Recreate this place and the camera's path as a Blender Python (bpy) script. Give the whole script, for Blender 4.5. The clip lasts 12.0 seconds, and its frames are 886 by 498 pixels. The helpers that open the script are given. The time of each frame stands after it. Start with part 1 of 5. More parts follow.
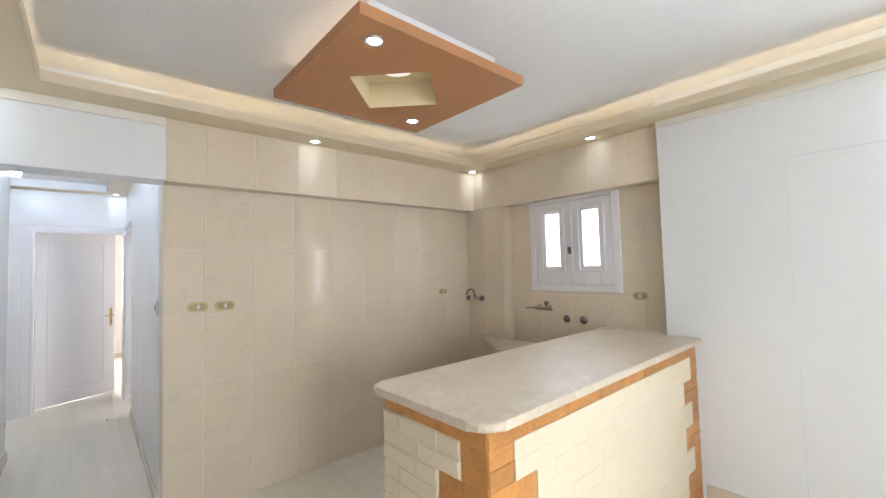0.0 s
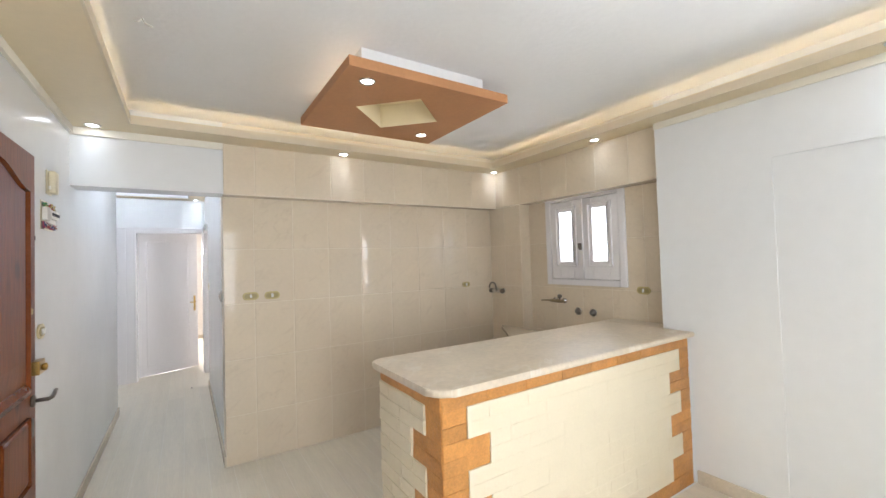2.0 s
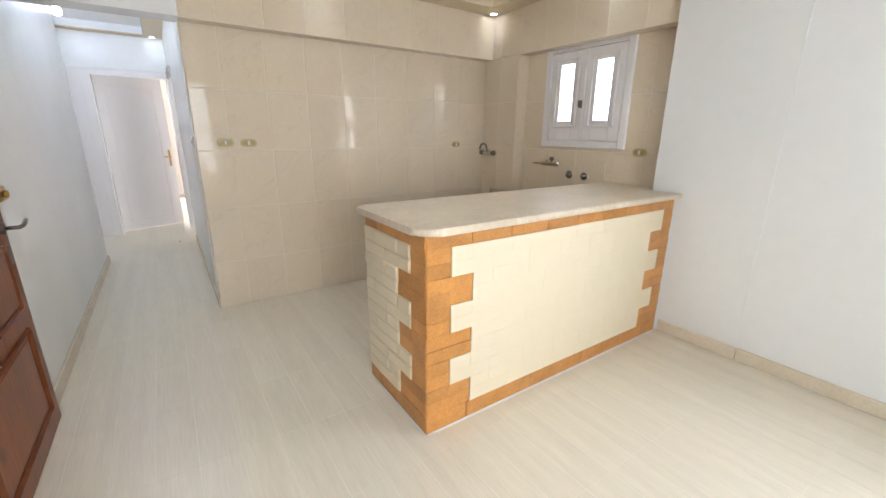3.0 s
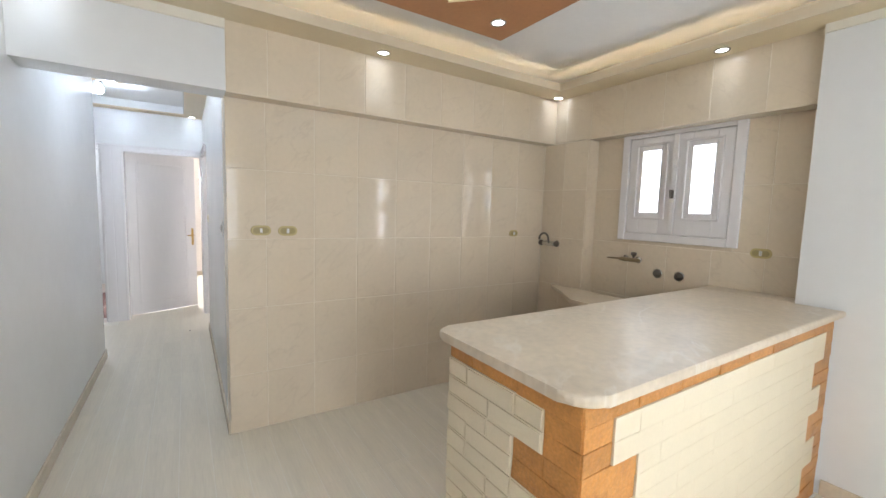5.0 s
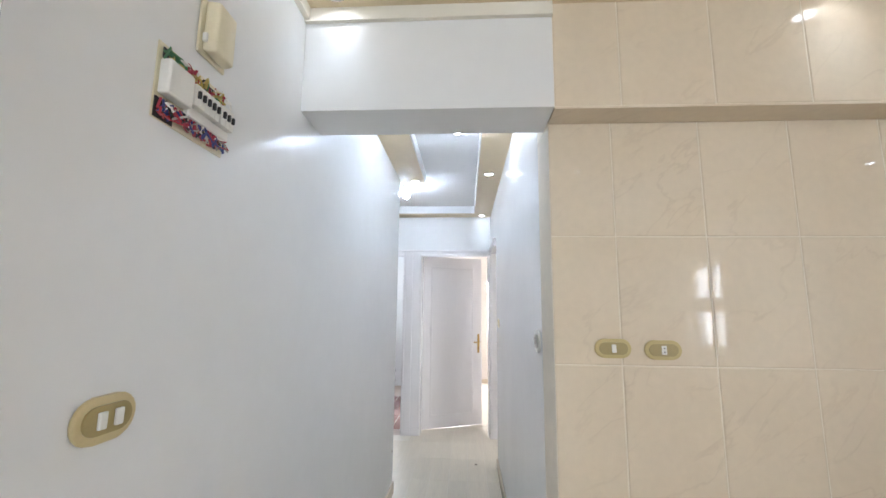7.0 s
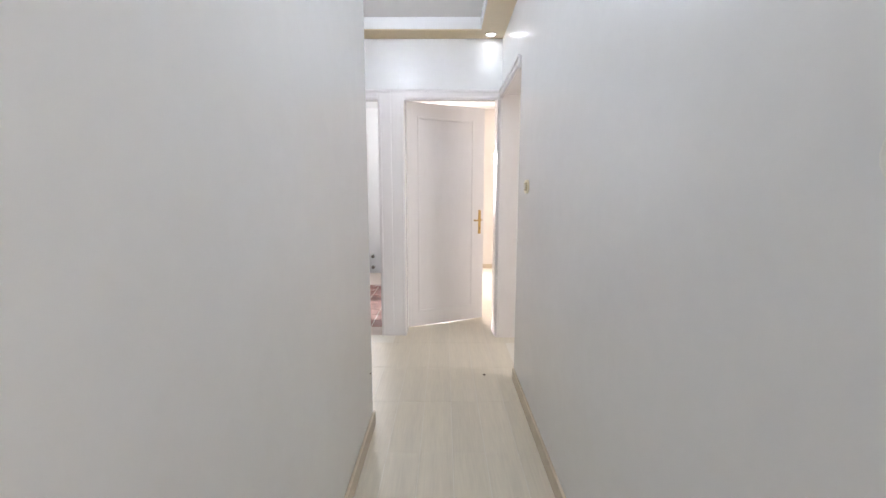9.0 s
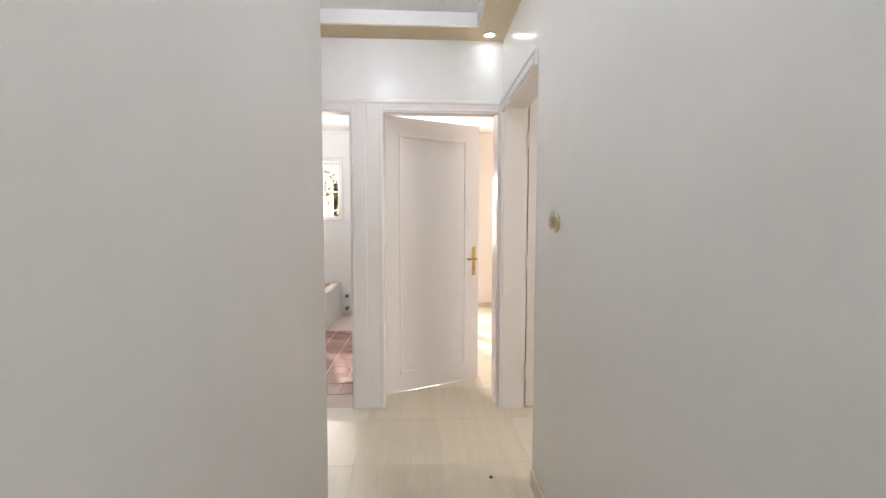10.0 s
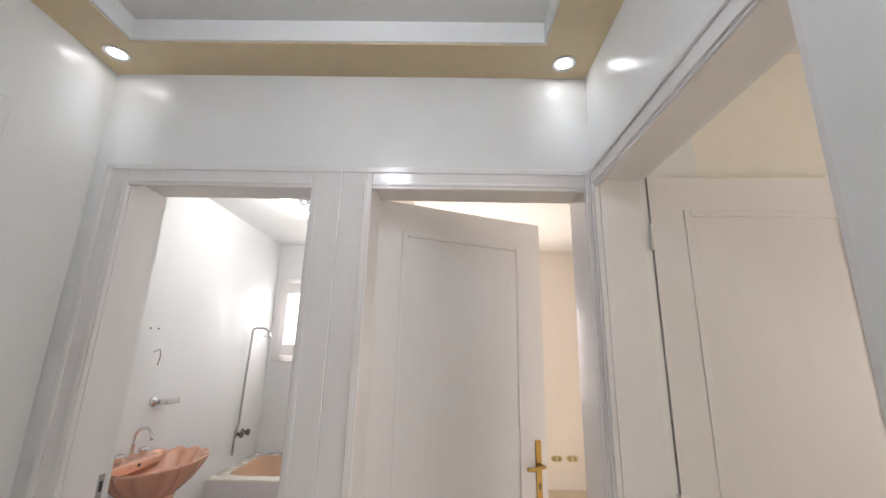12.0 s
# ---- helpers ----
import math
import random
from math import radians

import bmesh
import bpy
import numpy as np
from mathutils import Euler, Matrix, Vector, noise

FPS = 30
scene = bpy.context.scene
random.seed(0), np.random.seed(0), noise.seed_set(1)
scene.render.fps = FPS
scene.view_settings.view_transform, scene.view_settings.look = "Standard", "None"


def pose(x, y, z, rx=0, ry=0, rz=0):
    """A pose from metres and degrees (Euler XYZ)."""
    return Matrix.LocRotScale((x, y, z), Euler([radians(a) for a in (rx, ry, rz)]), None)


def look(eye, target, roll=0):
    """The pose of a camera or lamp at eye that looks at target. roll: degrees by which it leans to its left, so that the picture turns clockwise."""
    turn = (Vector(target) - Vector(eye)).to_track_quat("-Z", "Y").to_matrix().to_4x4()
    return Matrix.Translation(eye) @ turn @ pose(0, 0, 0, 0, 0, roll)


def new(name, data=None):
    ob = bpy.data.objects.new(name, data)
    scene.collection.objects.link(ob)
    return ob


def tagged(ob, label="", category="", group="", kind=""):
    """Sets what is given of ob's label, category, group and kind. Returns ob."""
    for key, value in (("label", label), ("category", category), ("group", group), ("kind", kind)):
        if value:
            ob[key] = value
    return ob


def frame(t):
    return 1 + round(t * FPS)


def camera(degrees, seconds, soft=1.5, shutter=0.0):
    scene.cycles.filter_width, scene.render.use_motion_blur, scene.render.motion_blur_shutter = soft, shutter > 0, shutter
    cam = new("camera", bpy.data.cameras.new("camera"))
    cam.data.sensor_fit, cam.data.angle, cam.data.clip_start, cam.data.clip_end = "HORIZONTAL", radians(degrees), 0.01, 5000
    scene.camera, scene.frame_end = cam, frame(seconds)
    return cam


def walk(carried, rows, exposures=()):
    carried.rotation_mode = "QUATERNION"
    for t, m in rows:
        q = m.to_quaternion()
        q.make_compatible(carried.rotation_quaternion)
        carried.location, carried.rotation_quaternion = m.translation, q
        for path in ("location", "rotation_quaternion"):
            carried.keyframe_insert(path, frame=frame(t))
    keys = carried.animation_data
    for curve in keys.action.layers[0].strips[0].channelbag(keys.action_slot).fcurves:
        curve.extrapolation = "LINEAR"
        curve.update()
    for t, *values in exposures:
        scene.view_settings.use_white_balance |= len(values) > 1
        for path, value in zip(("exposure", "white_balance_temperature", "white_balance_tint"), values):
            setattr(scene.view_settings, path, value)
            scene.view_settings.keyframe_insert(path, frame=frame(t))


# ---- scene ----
cam = camera(95.4, 12.0)
PATH = [
    (0, (0.479, 0.212, 1.49), (1.795, 1.715, 1.58), -1.7),
    (0.5, (0.444, 0.0, 1.537), (1.682, 1.566, 1.665), -1.8),
    (1, (0.491, -0.163, 1.549), (1.617, 1.473, 1.782), -1.6),
    (1.5, (0.529, -0.266, 1.54), (1.629, 1.391, 1.749), -1.6),
    (2, (0.569, -0.289, 1.517), (1.647, 1.394, 1.572), -1.8),
    (2.5, (0.598, -0.257, 1.43), (1.684, 1.401, 1.165), -0.3),
    (2.7, (0.604, -0.242, 1.398), (1.681, 1.388, 0.97), -0.3),
    (4.3, (0.612, 0.096, 1.31), (1.738, 1.603, 0.631), 3.0),
    (4.5, (0.61, 0.217, 1.339), (1.774, 1.733, 0.75), 3.0),
    (5, (0.608, 0.502, 1.435), (1.682, 2.179, 1.246), 1.7),
    (5.5, (0.694, 0.833, 1.441), (1.307, 2.718, 1.712), -0.5),
    (6, (0.675, 1.144, 1.464), (0.858, 3.081, 1.926), 0.4),
    (6.5, (0.573, 1.498, 1.466), (0.568, 3.457, 1.869), 0.8),
    (7, (0.524, 1.845, 1.401), (0.411, 3.82, 1.695), 0.6),
    (7.5, (0.504, 2.152, 1.39), (0.342, 4.138, 1.563), 1.2),
    (7.7, (0.471, 2.278, 1.372), (0.377, 4.273, 1.492), 0.5),
    (9.3, (0.341, 3.323, 1.226), (0.342, 5.302, 0.937), 0.3),
    (9.5, (0.337, 3.462, 1.229), (0.346, 5.447, 0.988), 0.7),
    (10, (0.287, 3.83, 1.28), (0.379, 5.823, 1.152), 0.1),
    (10.5, (0.316, 4.185, 1.306), (0.379, 6.183, 1.337), -0.2),
    (10.7, (0.318, 4.34, 1.336), (0.355, 6.338, 1.409), -0.3),
    (11, (0.354, 4.544, 1.358), (0.329, 6.537, 1.515), 0.7),
    (11.5, (0.311, 4.895, 1.385), (0.288, 6.866, 1.726), 0.5),
    (12, (0.3, 5.207, 1.445), (0.265, 7.145, 1.937), 1.3),
]
EXPOSURES = [(0.0, 0.16, 6120, 15), (2.5, 0.13, 6300, 15), (5.0, 0.09, 6200, 14), (5.5, 0.14, 6050, 13), (7.7, 0.15, 6250, 16), (9.3, 0.2, 6850, 18), (10.5, -0.08, 7450, 18), (11.0, -0.2, 7400, 17), (11.5, -0.24, 7250, 17), (12.0, -0.29, 7050, 17)]
walk(cam, [(t, look(eye, target, roll)) for t, eye, target, roll in PATH], EXPOSURES)


# ---- light ----
def world_and_sun():
    w = bpy.data.worlds.new("sky")
    scene.world = w
    w.use_nodes = True
    nt = w.node_tree
    sky = nt.nodes.new("ShaderNodeTexSky")
    sky.sky_type = "NISHITA"
    sky.sun_disc = False
    sky.sun_elevation = radians(38)
    sky.sun_rotation = radians(-18)
    bg = nt.nodes["Background"]
    bg.inputs["Strength"].default_value = 0.15
    nt.links.new(sky.outputs["Color"], bg.inputs["Color"])
    sun = bpy.data.lights.new("sun", "SUN")
    sun.energy, sun.angle, sun.color = 4.0, radians(0.5), (1.0, 0.95, 0.88)
    new("sun", sun).matrix_world = look((-7, 21.5, 17.3), (0, 0, 0))


world_and_sun()


def area(name, eye, target, w, h, watts, color):
    a = bpy.data.lights.new(name, "AREA")
    a.shape, a.size, a.size_y, a.energy, a.color = "RECTANGLE", w, h, watts, color
    new(name, a).matrix_world = look(eye, target)


DAY = (0.91, 0.965, 1.0)
area("daylight_living_window", (3.60, -0.535, 1.48), (2.0, -0.535, 1.4), 0.75, 0.95, 44, DAY)
# fill light for the room, through the added window behind the walk
area("back_window_fill", (0.8, -2.66, 1.4), (0.9, 0, 1.3), 1.3, 1.6, 46, DAY)
area("daylight_kitchen_window", (3.68, 2.07, 1.67), (2.0, 2.07, 1.6), 0.7, 0.7, 12, DAY)
area("daylight_bath_window", (-1.17, 9.58, 1.73), (-1.1, 8.0, 1.4), 0.5, 0.65, 17, DAY)
area("daylight_bedroom_window", (0.35, 10.0, 1.45), (0.7, 8.2, 1.2), 0.45, 1.0, 105, (1.0, 0.97, 0.96))
area("daylight_side_room_window", (3.44, 5.2, 1.4), (2, 5.2, 1.3), 0.9, 1.0, 34, (0.98, 0.97, 0.95))


def spot_lamp(x, y, z, watts, color, tilt=0.0):
    s = bpy.data.lights.new("spot_lamp", "SPOT")
    s.energy, s.color, s.spot_size, s.spot_blend, s.shadow_soft_size = watts, color, radians(95), 1.0, 0.03
    new("spot_lamp", s).matrix_world = pose(x, y, z)


# ---- materials ----
def mat(name, color, rough=0.5, var=0.06, scale=6.0, bump=0.0, bump_scale=80.0, metal=0.0, coat=0.0, random_tint=0.0, streak=None, emit=None, trans=0.0, stain=0.0):
    """A noise-varied surface: two scales of tint, fine relief, optional tint by object and stretched grain."""
    m = bpy.data.materials.new(name)
    m.use_nodes = True
    nt = m.node_tree
    b = nt.nodes["Principled BSDF"]
    L = nt.links.new
    N = nt.nodes.new
    b.inputs["Roughness"].default_value = rough
    b.inputs["Metallic"].default_value = metal
    b.inputs["Coat Weight"].default_value = coat
    b.inputs["Coat Roughness"].default_value = 0.06
    b.inputs["Transmission Weight"].default_value = trans
    geo = N("ShaderNodeNewGeometry")
    mp = N("ShaderNodeMapping")
    L(geo.outputs["Position"], mp.inputs["Vector"])
    if streak:
        mp.inputs["Scale"].default_value = streak
    n1 = N("ShaderNodeTexNoise")
    n1.inputs["Scale"].default_value, n1.inputs["Detail"].default_value = scale, 5
    n2 = N("ShaderNodeTexNoise")
    n2.inputs["Scale"].default_value, n2.inputs["Detail"].default_value = scale * 9, 3
    L(mp.outputs["Vector"], n1.inputs["Vector"])
    L(mp.outputs["Vector"], n2.inputs["Vector"])
    add = N("ShaderNodeMath")
    add.operation = "ADD"
    L(n1.outputs["Fac"], add.inputs[0])
    L(n2.outputs["Fac"], add.inputs[1])
    val = add.outputs[0]
    if random_tint:
        oi = N("ShaderNodeObjectInfo")
        mr = N("ShaderNodeMath")
        mr.operation = "MULTIPLY_ADD"
        L(oi.outputs["Random"], mr.inputs[0])
        mr.inputs[1].default_value = random_tint / max(var, 0.001)
        L(val, mr.inputs[2])
        val = mr.outputs[0]
    rng = N("ShaderNodeMapRange")
    rng.clamp = False
    rng.inputs["From Min"].default_value, rng.inputs["From Max"].default_value = 0.6, 1.4 + (random_tint / max(var, 0.001))
    rng.inputs["To Min"].default_value, rng.inputs["To Max"].default_value = 1 - var, 1 + var
    L(val, rng.inputs["Value"])
    mul = N("ShaderNodeVectorMath")
    mul.operation = "SCALE"
    mul.inputs[0].default_value = color
    L(rng.outputs[0], mul.inputs["Scale"])
    L(mul.outputs[0], b.inputs["Base Color"])
    if stain:
        r2 = N("ShaderNodeMapRange")
        r2.inputs["To Min"].default_value, r2.inputs["To Max"].default_value = max(rough - stain, 0.02), rough + stain
        L(n1.outputs["Fac"], r2.inputs["Value"])
        L(r2.outputs[0], b.inputs["Roughness"])
    if bump:
        nb = N("ShaderNodeTexNoise")
        nb.inputs["Scale"].default_value, nb.inputs["Detail"].default_value = bump_scale, 4
        L(mp.outputs["Vector"], nb.inputs["Vector"])
        bp = N("ShaderNodeBump")
        bp.inputs["Strength"].default_value, bp.inputs["Distance"].default_value = bump, 0.01
        L(nb.outputs["Fac"], bp.inputs["Height"])
        L(bp.outputs["Normal"], b.inputs["Normal"])
    if emit:
        b.inputs["Emission Color"].default_value = (*emit[0], 1)
        b.inputs["Emission Strength"].default_value = emit[1]
    return m


def marble_tile_mat(name, color, vein, vein_scale, rough, amount, flat_on_top=False, var=0.055):
    """Glazed tile with thin wandering veins, shifted from tile to tile."""
    m = mat(name, color, rough, var, 4.0, 0.01, 5.0, coat=0.0, random_tint=0.02)
    nt = m.node_tree
    L, N = nt.links.new, nt.nodes.new
    b = nt.nodes["Principled BSDF"]
    src = b.inputs["Base Color"].links[0].from_socket
    geo = N("ShaderNodeNewGeometry")
    oi = N("ShaderNodeObjectInfo")
    sh = N("ShaderNodeVectorMath")
    sh.operation = "MULTIPLY_ADD"
    cmb = N("ShaderNodeCombineXYZ")
    for k in range(3):
        L(oi.outputs["Random"], cmb.inputs[k])
    L(cmb.outputs[0], sh.inputs[0])
    sh.inputs[1].default_value = (7.0, 5.0, 9.0)
    L(geo.outputs["Position"], sh.inputs[2])
    sp = N("ShaderNodeSeparateXYZ")
    L(sh.outputs[0], sp.inputs[0])
    run = N("ShaderNodeMath")
    run.operation = "ADD"
    L(sp.outputs[0], run.inputs[0])
    if not flat_on_top:
        L(sp.outputs[1], run.inputs[1])
    flat = N("ShaderNodeCombineXYZ")
    L(run.outputs[0], flat.inputs[0])
    L(sp.outputs[1 if flat_on_top else 2], flat.inputs[1])
    tilt = N("ShaderNodeMapping")
    tilt.inputs["Rotation"].default_value = (0, 0, radians(-38))
    L(flat.outputs[0], tilt.inputs["Vector"])
    rot = N("ShaderNodeMapping")
    rot.inputs["Scale"].default_value = (0.55, 1.5, 1)
    L(tilt.outputs[0], rot.inputs["Vector"])
    ns = N("ShaderNodeTexNoise")
    ns.inputs["Scale"].default_value, ns.inputs["Detail"].default_value, ns.inputs["Distortion"].default_value = vein_scale, 5, 0.35
    L(rot.outputs[0], ns.inputs["Vector"])
    sub = N("ShaderNodeMath")
    sub.operation = "SUBTRACT"
    L(ns.outputs["Fac"], sub.inputs[0])
    sub.inputs[1].default_value = 0.5
    ab = N("ShaderNodeMath")
    ab.operation = "ABSOLUTE"
    L(sub.outputs[0], ab.inputs[0])
    r = N("ShaderNodeMapRange")
    r.inputs["From Min"].default_value, r.inputs["From Max"].default_value = 0.0, 0.016
    r.inputs["To Min"].default_value, r.inputs["To Max"].default_value = 1.0, 0.0
    L(ab.outputs[0], r.inputs["Value"])
    gate = N("ShaderNodeTexNoise")
    gate.inputs["Scale"].default_value = vein_scale * 1.3
    L(sh.outputs[0], gate.inputs["Vector"])
    g2 = N("ShaderNodeMapRange")
    g2.inputs["From Min"].default_value, g2.inputs["From Max"].default_value = 0.38, 0.62
    L(gate.outputs["Fac"], g2.inputs["Value"])
    mm = N("ShaderNodeMath")
    mm.operation = "MULTIPLY"
    L(r.outputs[0], mm.inputs[0])
    L(g2.outputs[0], mm.inputs[1])
    m3 = N("ShaderNodeMath")
    m3.operation = "MULTIPLY"
    L(mm.outputs[0], m3.inputs[0])
    m3.inputs[1].default_value = amount
    mix = N("ShaderNodeMix")
    mix.data_type = "RGBA"
    L(m3.outputs[0], mix.inputs["Factor"])
    L(src, mix.inputs[6])
    mix.inputs[7].default_value = (*vein, 1)
    L(mix.outputs[2], b.inputs["Base Color"])
    return m


WHITE_WALL = mat("white_oil_paint", (0.80, 0.80, 0.785), 0.24, 0.02, 1.5, 0.05, 6.0, stain=0.05)
WHITE_WALL.node_tree.nodes["Principled BSDF"].inputs["Specular IOR Level"].default_value = 0.4
CEILING = mat("ceiling_paint", (0.80, 0.795, 0.78), 0.8, 0.02, 3, 0.15, 38)
BEIGE = mat("beige_soffit_paint", (0.78, 0.655, 0.445), 0.42, 0.03, 3, 0.04, 30)
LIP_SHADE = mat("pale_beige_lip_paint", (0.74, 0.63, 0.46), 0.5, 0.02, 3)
CORNICE = mat("ivory_cornice_paint", (0.81, 0.765, 0.66), 0.45, 0.02, 3)
HALL_BEIGE = mat("hall_soffit_paint", (0.70, 0.56, 0.36), 0.4, 0.03, 3)
TERRACOTTA = mat("terracotta_panel_paint", (0.46, 0.215, 0.088), 0.5, 0.08, 5, 0.05, 60)
TILE = marble_tile_mat("marbled_beige_tile", (0.73, 0.62, 0.468), (0.55, 0.44, 0.32), 4.2, 0.022, 0.28)
TILE.node_tree.nodes["Principled BSDF"].inputs["Specular IOR Level"].default_value = 0.4
RECESS = mat("cream_recess_paint", (0.80, 0.68, 0.44), 0.5, 0.03, 4)
GROUT = mat("cream_grout", (0.79, 0.71, 0.58), 0.8, 0.05, 20)
PLANK = mat("pale_wood_look_tile", (0.72, 0.655, 0.53), 0.30, 0.11, 1.6, 0.0, 12, streak=(9, 0.45, 1), random_tint=0.02)
FLOOR_GROUT = mat("white_floor_grout", (0.79, 0.75, 0.66), 0.7, 0.05, 15)
SKIRT = mat("marble_skirting", (0.66, 0.57, 0.44), 0.25, 0.09, 7, stain=0.05)
SLAB = marble_tile_mat("cream_marble_slab", (0.66, 0.56, 0.425), (0.78, 0.72, 0.62), 2.2, 0.36, 0.6, True, 0.15)
BRICK_O = mat("orange_varnished_brick", (0.55, 0.25, 0.066), 0.38, 0.36, 12, 0.25, 60, random_tint=0.14)
BRICK_C = mat("cream_painted_brick", (0.79, 0.69, 0.505), 0.5, 0.03, 8, 0.25, 40)
MORTAR = mat("bar_mortar", (0.52, 0.27, 0.12), 0.8, 0.15, 20)
WHITE_WOOD = mat("white_gloss_wood", (0.80, 0.772, 0.762), 0.2, 0.02, 5, 0.03, 15, streak=(1, 1, 0.2))
BROWN_WOOD = mat("brown_lacquered_wood", (0.17, 0.042, 0.009), 0.28, 0.45, 4, 0.05, 20, streak=(2, 2, 0.25))
def add_knots(m, knot):
    """Scattered soft dark knots over a veneer."""
    nt = m.node_tree
    L, N = nt.links.new, nt.nodes.new
    b = nt.nodes["Principled BSDF"]
    src = b.inputs["Base Color"].links[0].from_socket
    geo, mp, vo = N("ShaderNodeNewGeometry"), N("ShaderNodeMapping"), N("ShaderNodeTexVoronoi")
    mp.inputs["Scale"].default_value = (1.0, 7.0, 4.6)
    vo.inputs["Scale"].default_value = 1.0
    L(geo.outputs["Position"], mp.inputs["Vector"])
    L(mp.outputs[0], vo.inputs["Vector"])
    rg = N("ShaderNodeMapRange")
    rg.interpolation_type = "SMOOTHSTEP"
    rg.inputs["From Min"].default_value, rg.inputs["From Max"].default_value = 0.08, 0.28
    rg.inputs["To Min"].default_value, rg.inputs["To Max"].default_value = 0.75, 0.0
    L(vo.outputs["Distance"], rg.inputs["Value"])
    mix = N("ShaderNodeMix")
    mix.data_type = "RGBA"
    L(rg.outputs[0], mix.inputs["Factor"])
    L(src, mix.inputs[6])
    mix.inputs[7].default_value = (*knot, 1)
    L(mix.outputs[2], b.inputs["Base Color"])


BROWN_WOOD.node_tree.nodes["Principled BSDF"].inputs["Specular IOR Level"].default_value = 0.18
add_knots(BROWN_WOOD, (0.04, 0.009, 0.003))
BROWN_MOULD = mat("amber_wood_moulding", (0.15, 0.038, 0.01), 0.22, 0.25, 6)
BROWN_MOULD.node_tree.nodes["Principled BSDF"].inputs["Specular IOR Level"].default_value = 0.25
BRASS = mat("worn_brass", (0.44, 0.28, 0.085), 0.28, 0.12, 30, metal=1.0)
CHROME = mat("chrome", (0.72, 0.72, 0.72), 0.12, 0.05, 30, metal=1.0)
STEEL = mat("dull_steel", (0.42, 0.41, 0.40), 0.3, 0.15, 30, metal=1.0)
OLD_BRASS = mat("bronzed_brass", (0.34, 0.27, 0.17), 0.3, 0.2, 40, metal=1.0)
DARK_METAL = mat("dark_metal", (0.19, 0.165, 0.14), 0.28, 0.25, 40, metal=1.0)
GOLD_PLASTIC = mat("old_gold_plastic", (0.54, 0.43, 0.19), 0.35, 0.05, 20)
CREAM_PLASTIC = mat("cream_plastic", (0.61, 0.50, 0.27), 0.35, 0.05, 20)
OLIVE_PLASTIC = mat("olive_gold_plastic", (0.37, 0.29, 0.12), 0.3, 0.06, 20)
WHITE_PLASTIC = mat("white_plastic", (0.78, 0.76, 0.70), 0.35, 0.03, 20)
CHIME = mat("ivory_plastic", (0.72, 0.65, 0.46), 0.35, 0.04, 20)
GREY_PLASTIC = mat("grey_plastic", (0.46, 0.43, 0.37), 0.4, 0.05, 20)
BLACK = mat("black_plastic", (0.03, 0.03, 0.03), 0.4, 0.1, 20)
RED_WIRE = mat("red_wire", (0.42, 0.05, 0.07), 0.5, 0.1, 20)
BLUE_WIRE = mat("blue_wire", (0.06, 0.08, 0.25), 0.5, 0.1, 20)
GREEN_WIRE = mat("green_wire", (0.08, 0.24, 0.10), 0.5, 0.1, 20)
YELLOW_WIRE = mat("yellow_wire", (0.55, 0.42, 0.12), 0.5, 0.1, 20)
FROST = mat("frosted_glass", (0.9, 0.92, 0.93), 0.55, 0.02, 40, 0.2, 120, trans=1.0)
GLASS = mat("clear_glass", (0.95, 0.97, 0.96), 0.02, 0.0, 5, trans=1.0)
DARK_GLASS = mat("dark_pane", (0.028, 0.035, 0.030), 0.25, 0.3, 14)
LED = mat("led_disc", (0.9, 0.9, 0.9), 0.4, 0.0, emit=((0.86, 0.94, 1.0), 26.0))
STRIP = mat("led_strip", (0.9, 0.8, 0.6), 0.5, 0.0, emit=((1.0, 0.91, 0.68), 14.0))
PANEL_STRIP = mat("panel_led_strip", (0.9, 0.8, 0.6), 0.5, 0.0, emit=((1.0, 0.9, 0.66), 4.5))
BULB = mat("bulb_glass", (0.9, 0.9, 0.9), 0.4, 0.0, emit=((0.74, 0.86, 1.0), 232.0))
BULB_BATH = mat("bath_bulb_glass", (0.9, 0.9, 0.9), 0.4, 0.0, emit=((0.88, 0.95, 1.0), 340.0))
DOME = mat("opal_dome_glass", (0.85, 0.83, 0.78), 0.3, 0.02, 20, emit=((1.0, 0.92, 0.78), 0.7))
PINK = mat("pink_ceramic", (0.74, 0.40, 0.275), 0.1, 0.03, 5, coat=0.5)
PEACH = mat("peach_enamel", (0.70, 0.46, 0.31), 0.12, 0.03, 5, coat=0.4)
BATH_WALL = mat("white_bath_tile", (0.82, 0.82, 0.81), 0.09, 0.01, 3)
BATH_WALL.node_tree.nodes["Principled BSDF"].inputs["Specular IOR Level"].default_value = 0.05
RIM = mat("worn_rim_enamel", (0.76, 0.71, 0.64), 0.25, 0.09, 14, stain=0.1)
BATH_GROUT = mat("bath_grout", (0.76, 0.76, 0.75), 0.6, 0.02, 9)
BATH_FLOOR = mat("brown_floor_tile", (0.33, 0.165, 0.14), 0.25, 0.22, 6, 0.1, 30, random_tint=0.08, stain=0.08)
BATH_FLOOR_GROUT = mat("pale_bath_grout", (0.62, 0.52, 0.46), 0.7, 0.08, 20)
BEDROOM_WALL = mat("warm_white_paint", (0.82, 0.775, 0.72), 0.5, 0.02, 2)
SIDE_WALL = mat("cream_wall_paint", (0.82, 0.78, 0.69), 0.5, 0.03, 2)
GROUND = mat("dry_ground", (0.30, 0.26, 0.20), 0.9, 0.2, 0.8)
LEAF = mat("leaf", (0.20, 0.22, 0.05), 0.5, 0.35, 5)
TRANS = LEAF.node_tree.nodes.new("ShaderNodeBsdfTranslucent")
TRANS.inputs["Color"].default_value = (0.45, 0.46, 0.10, 1)
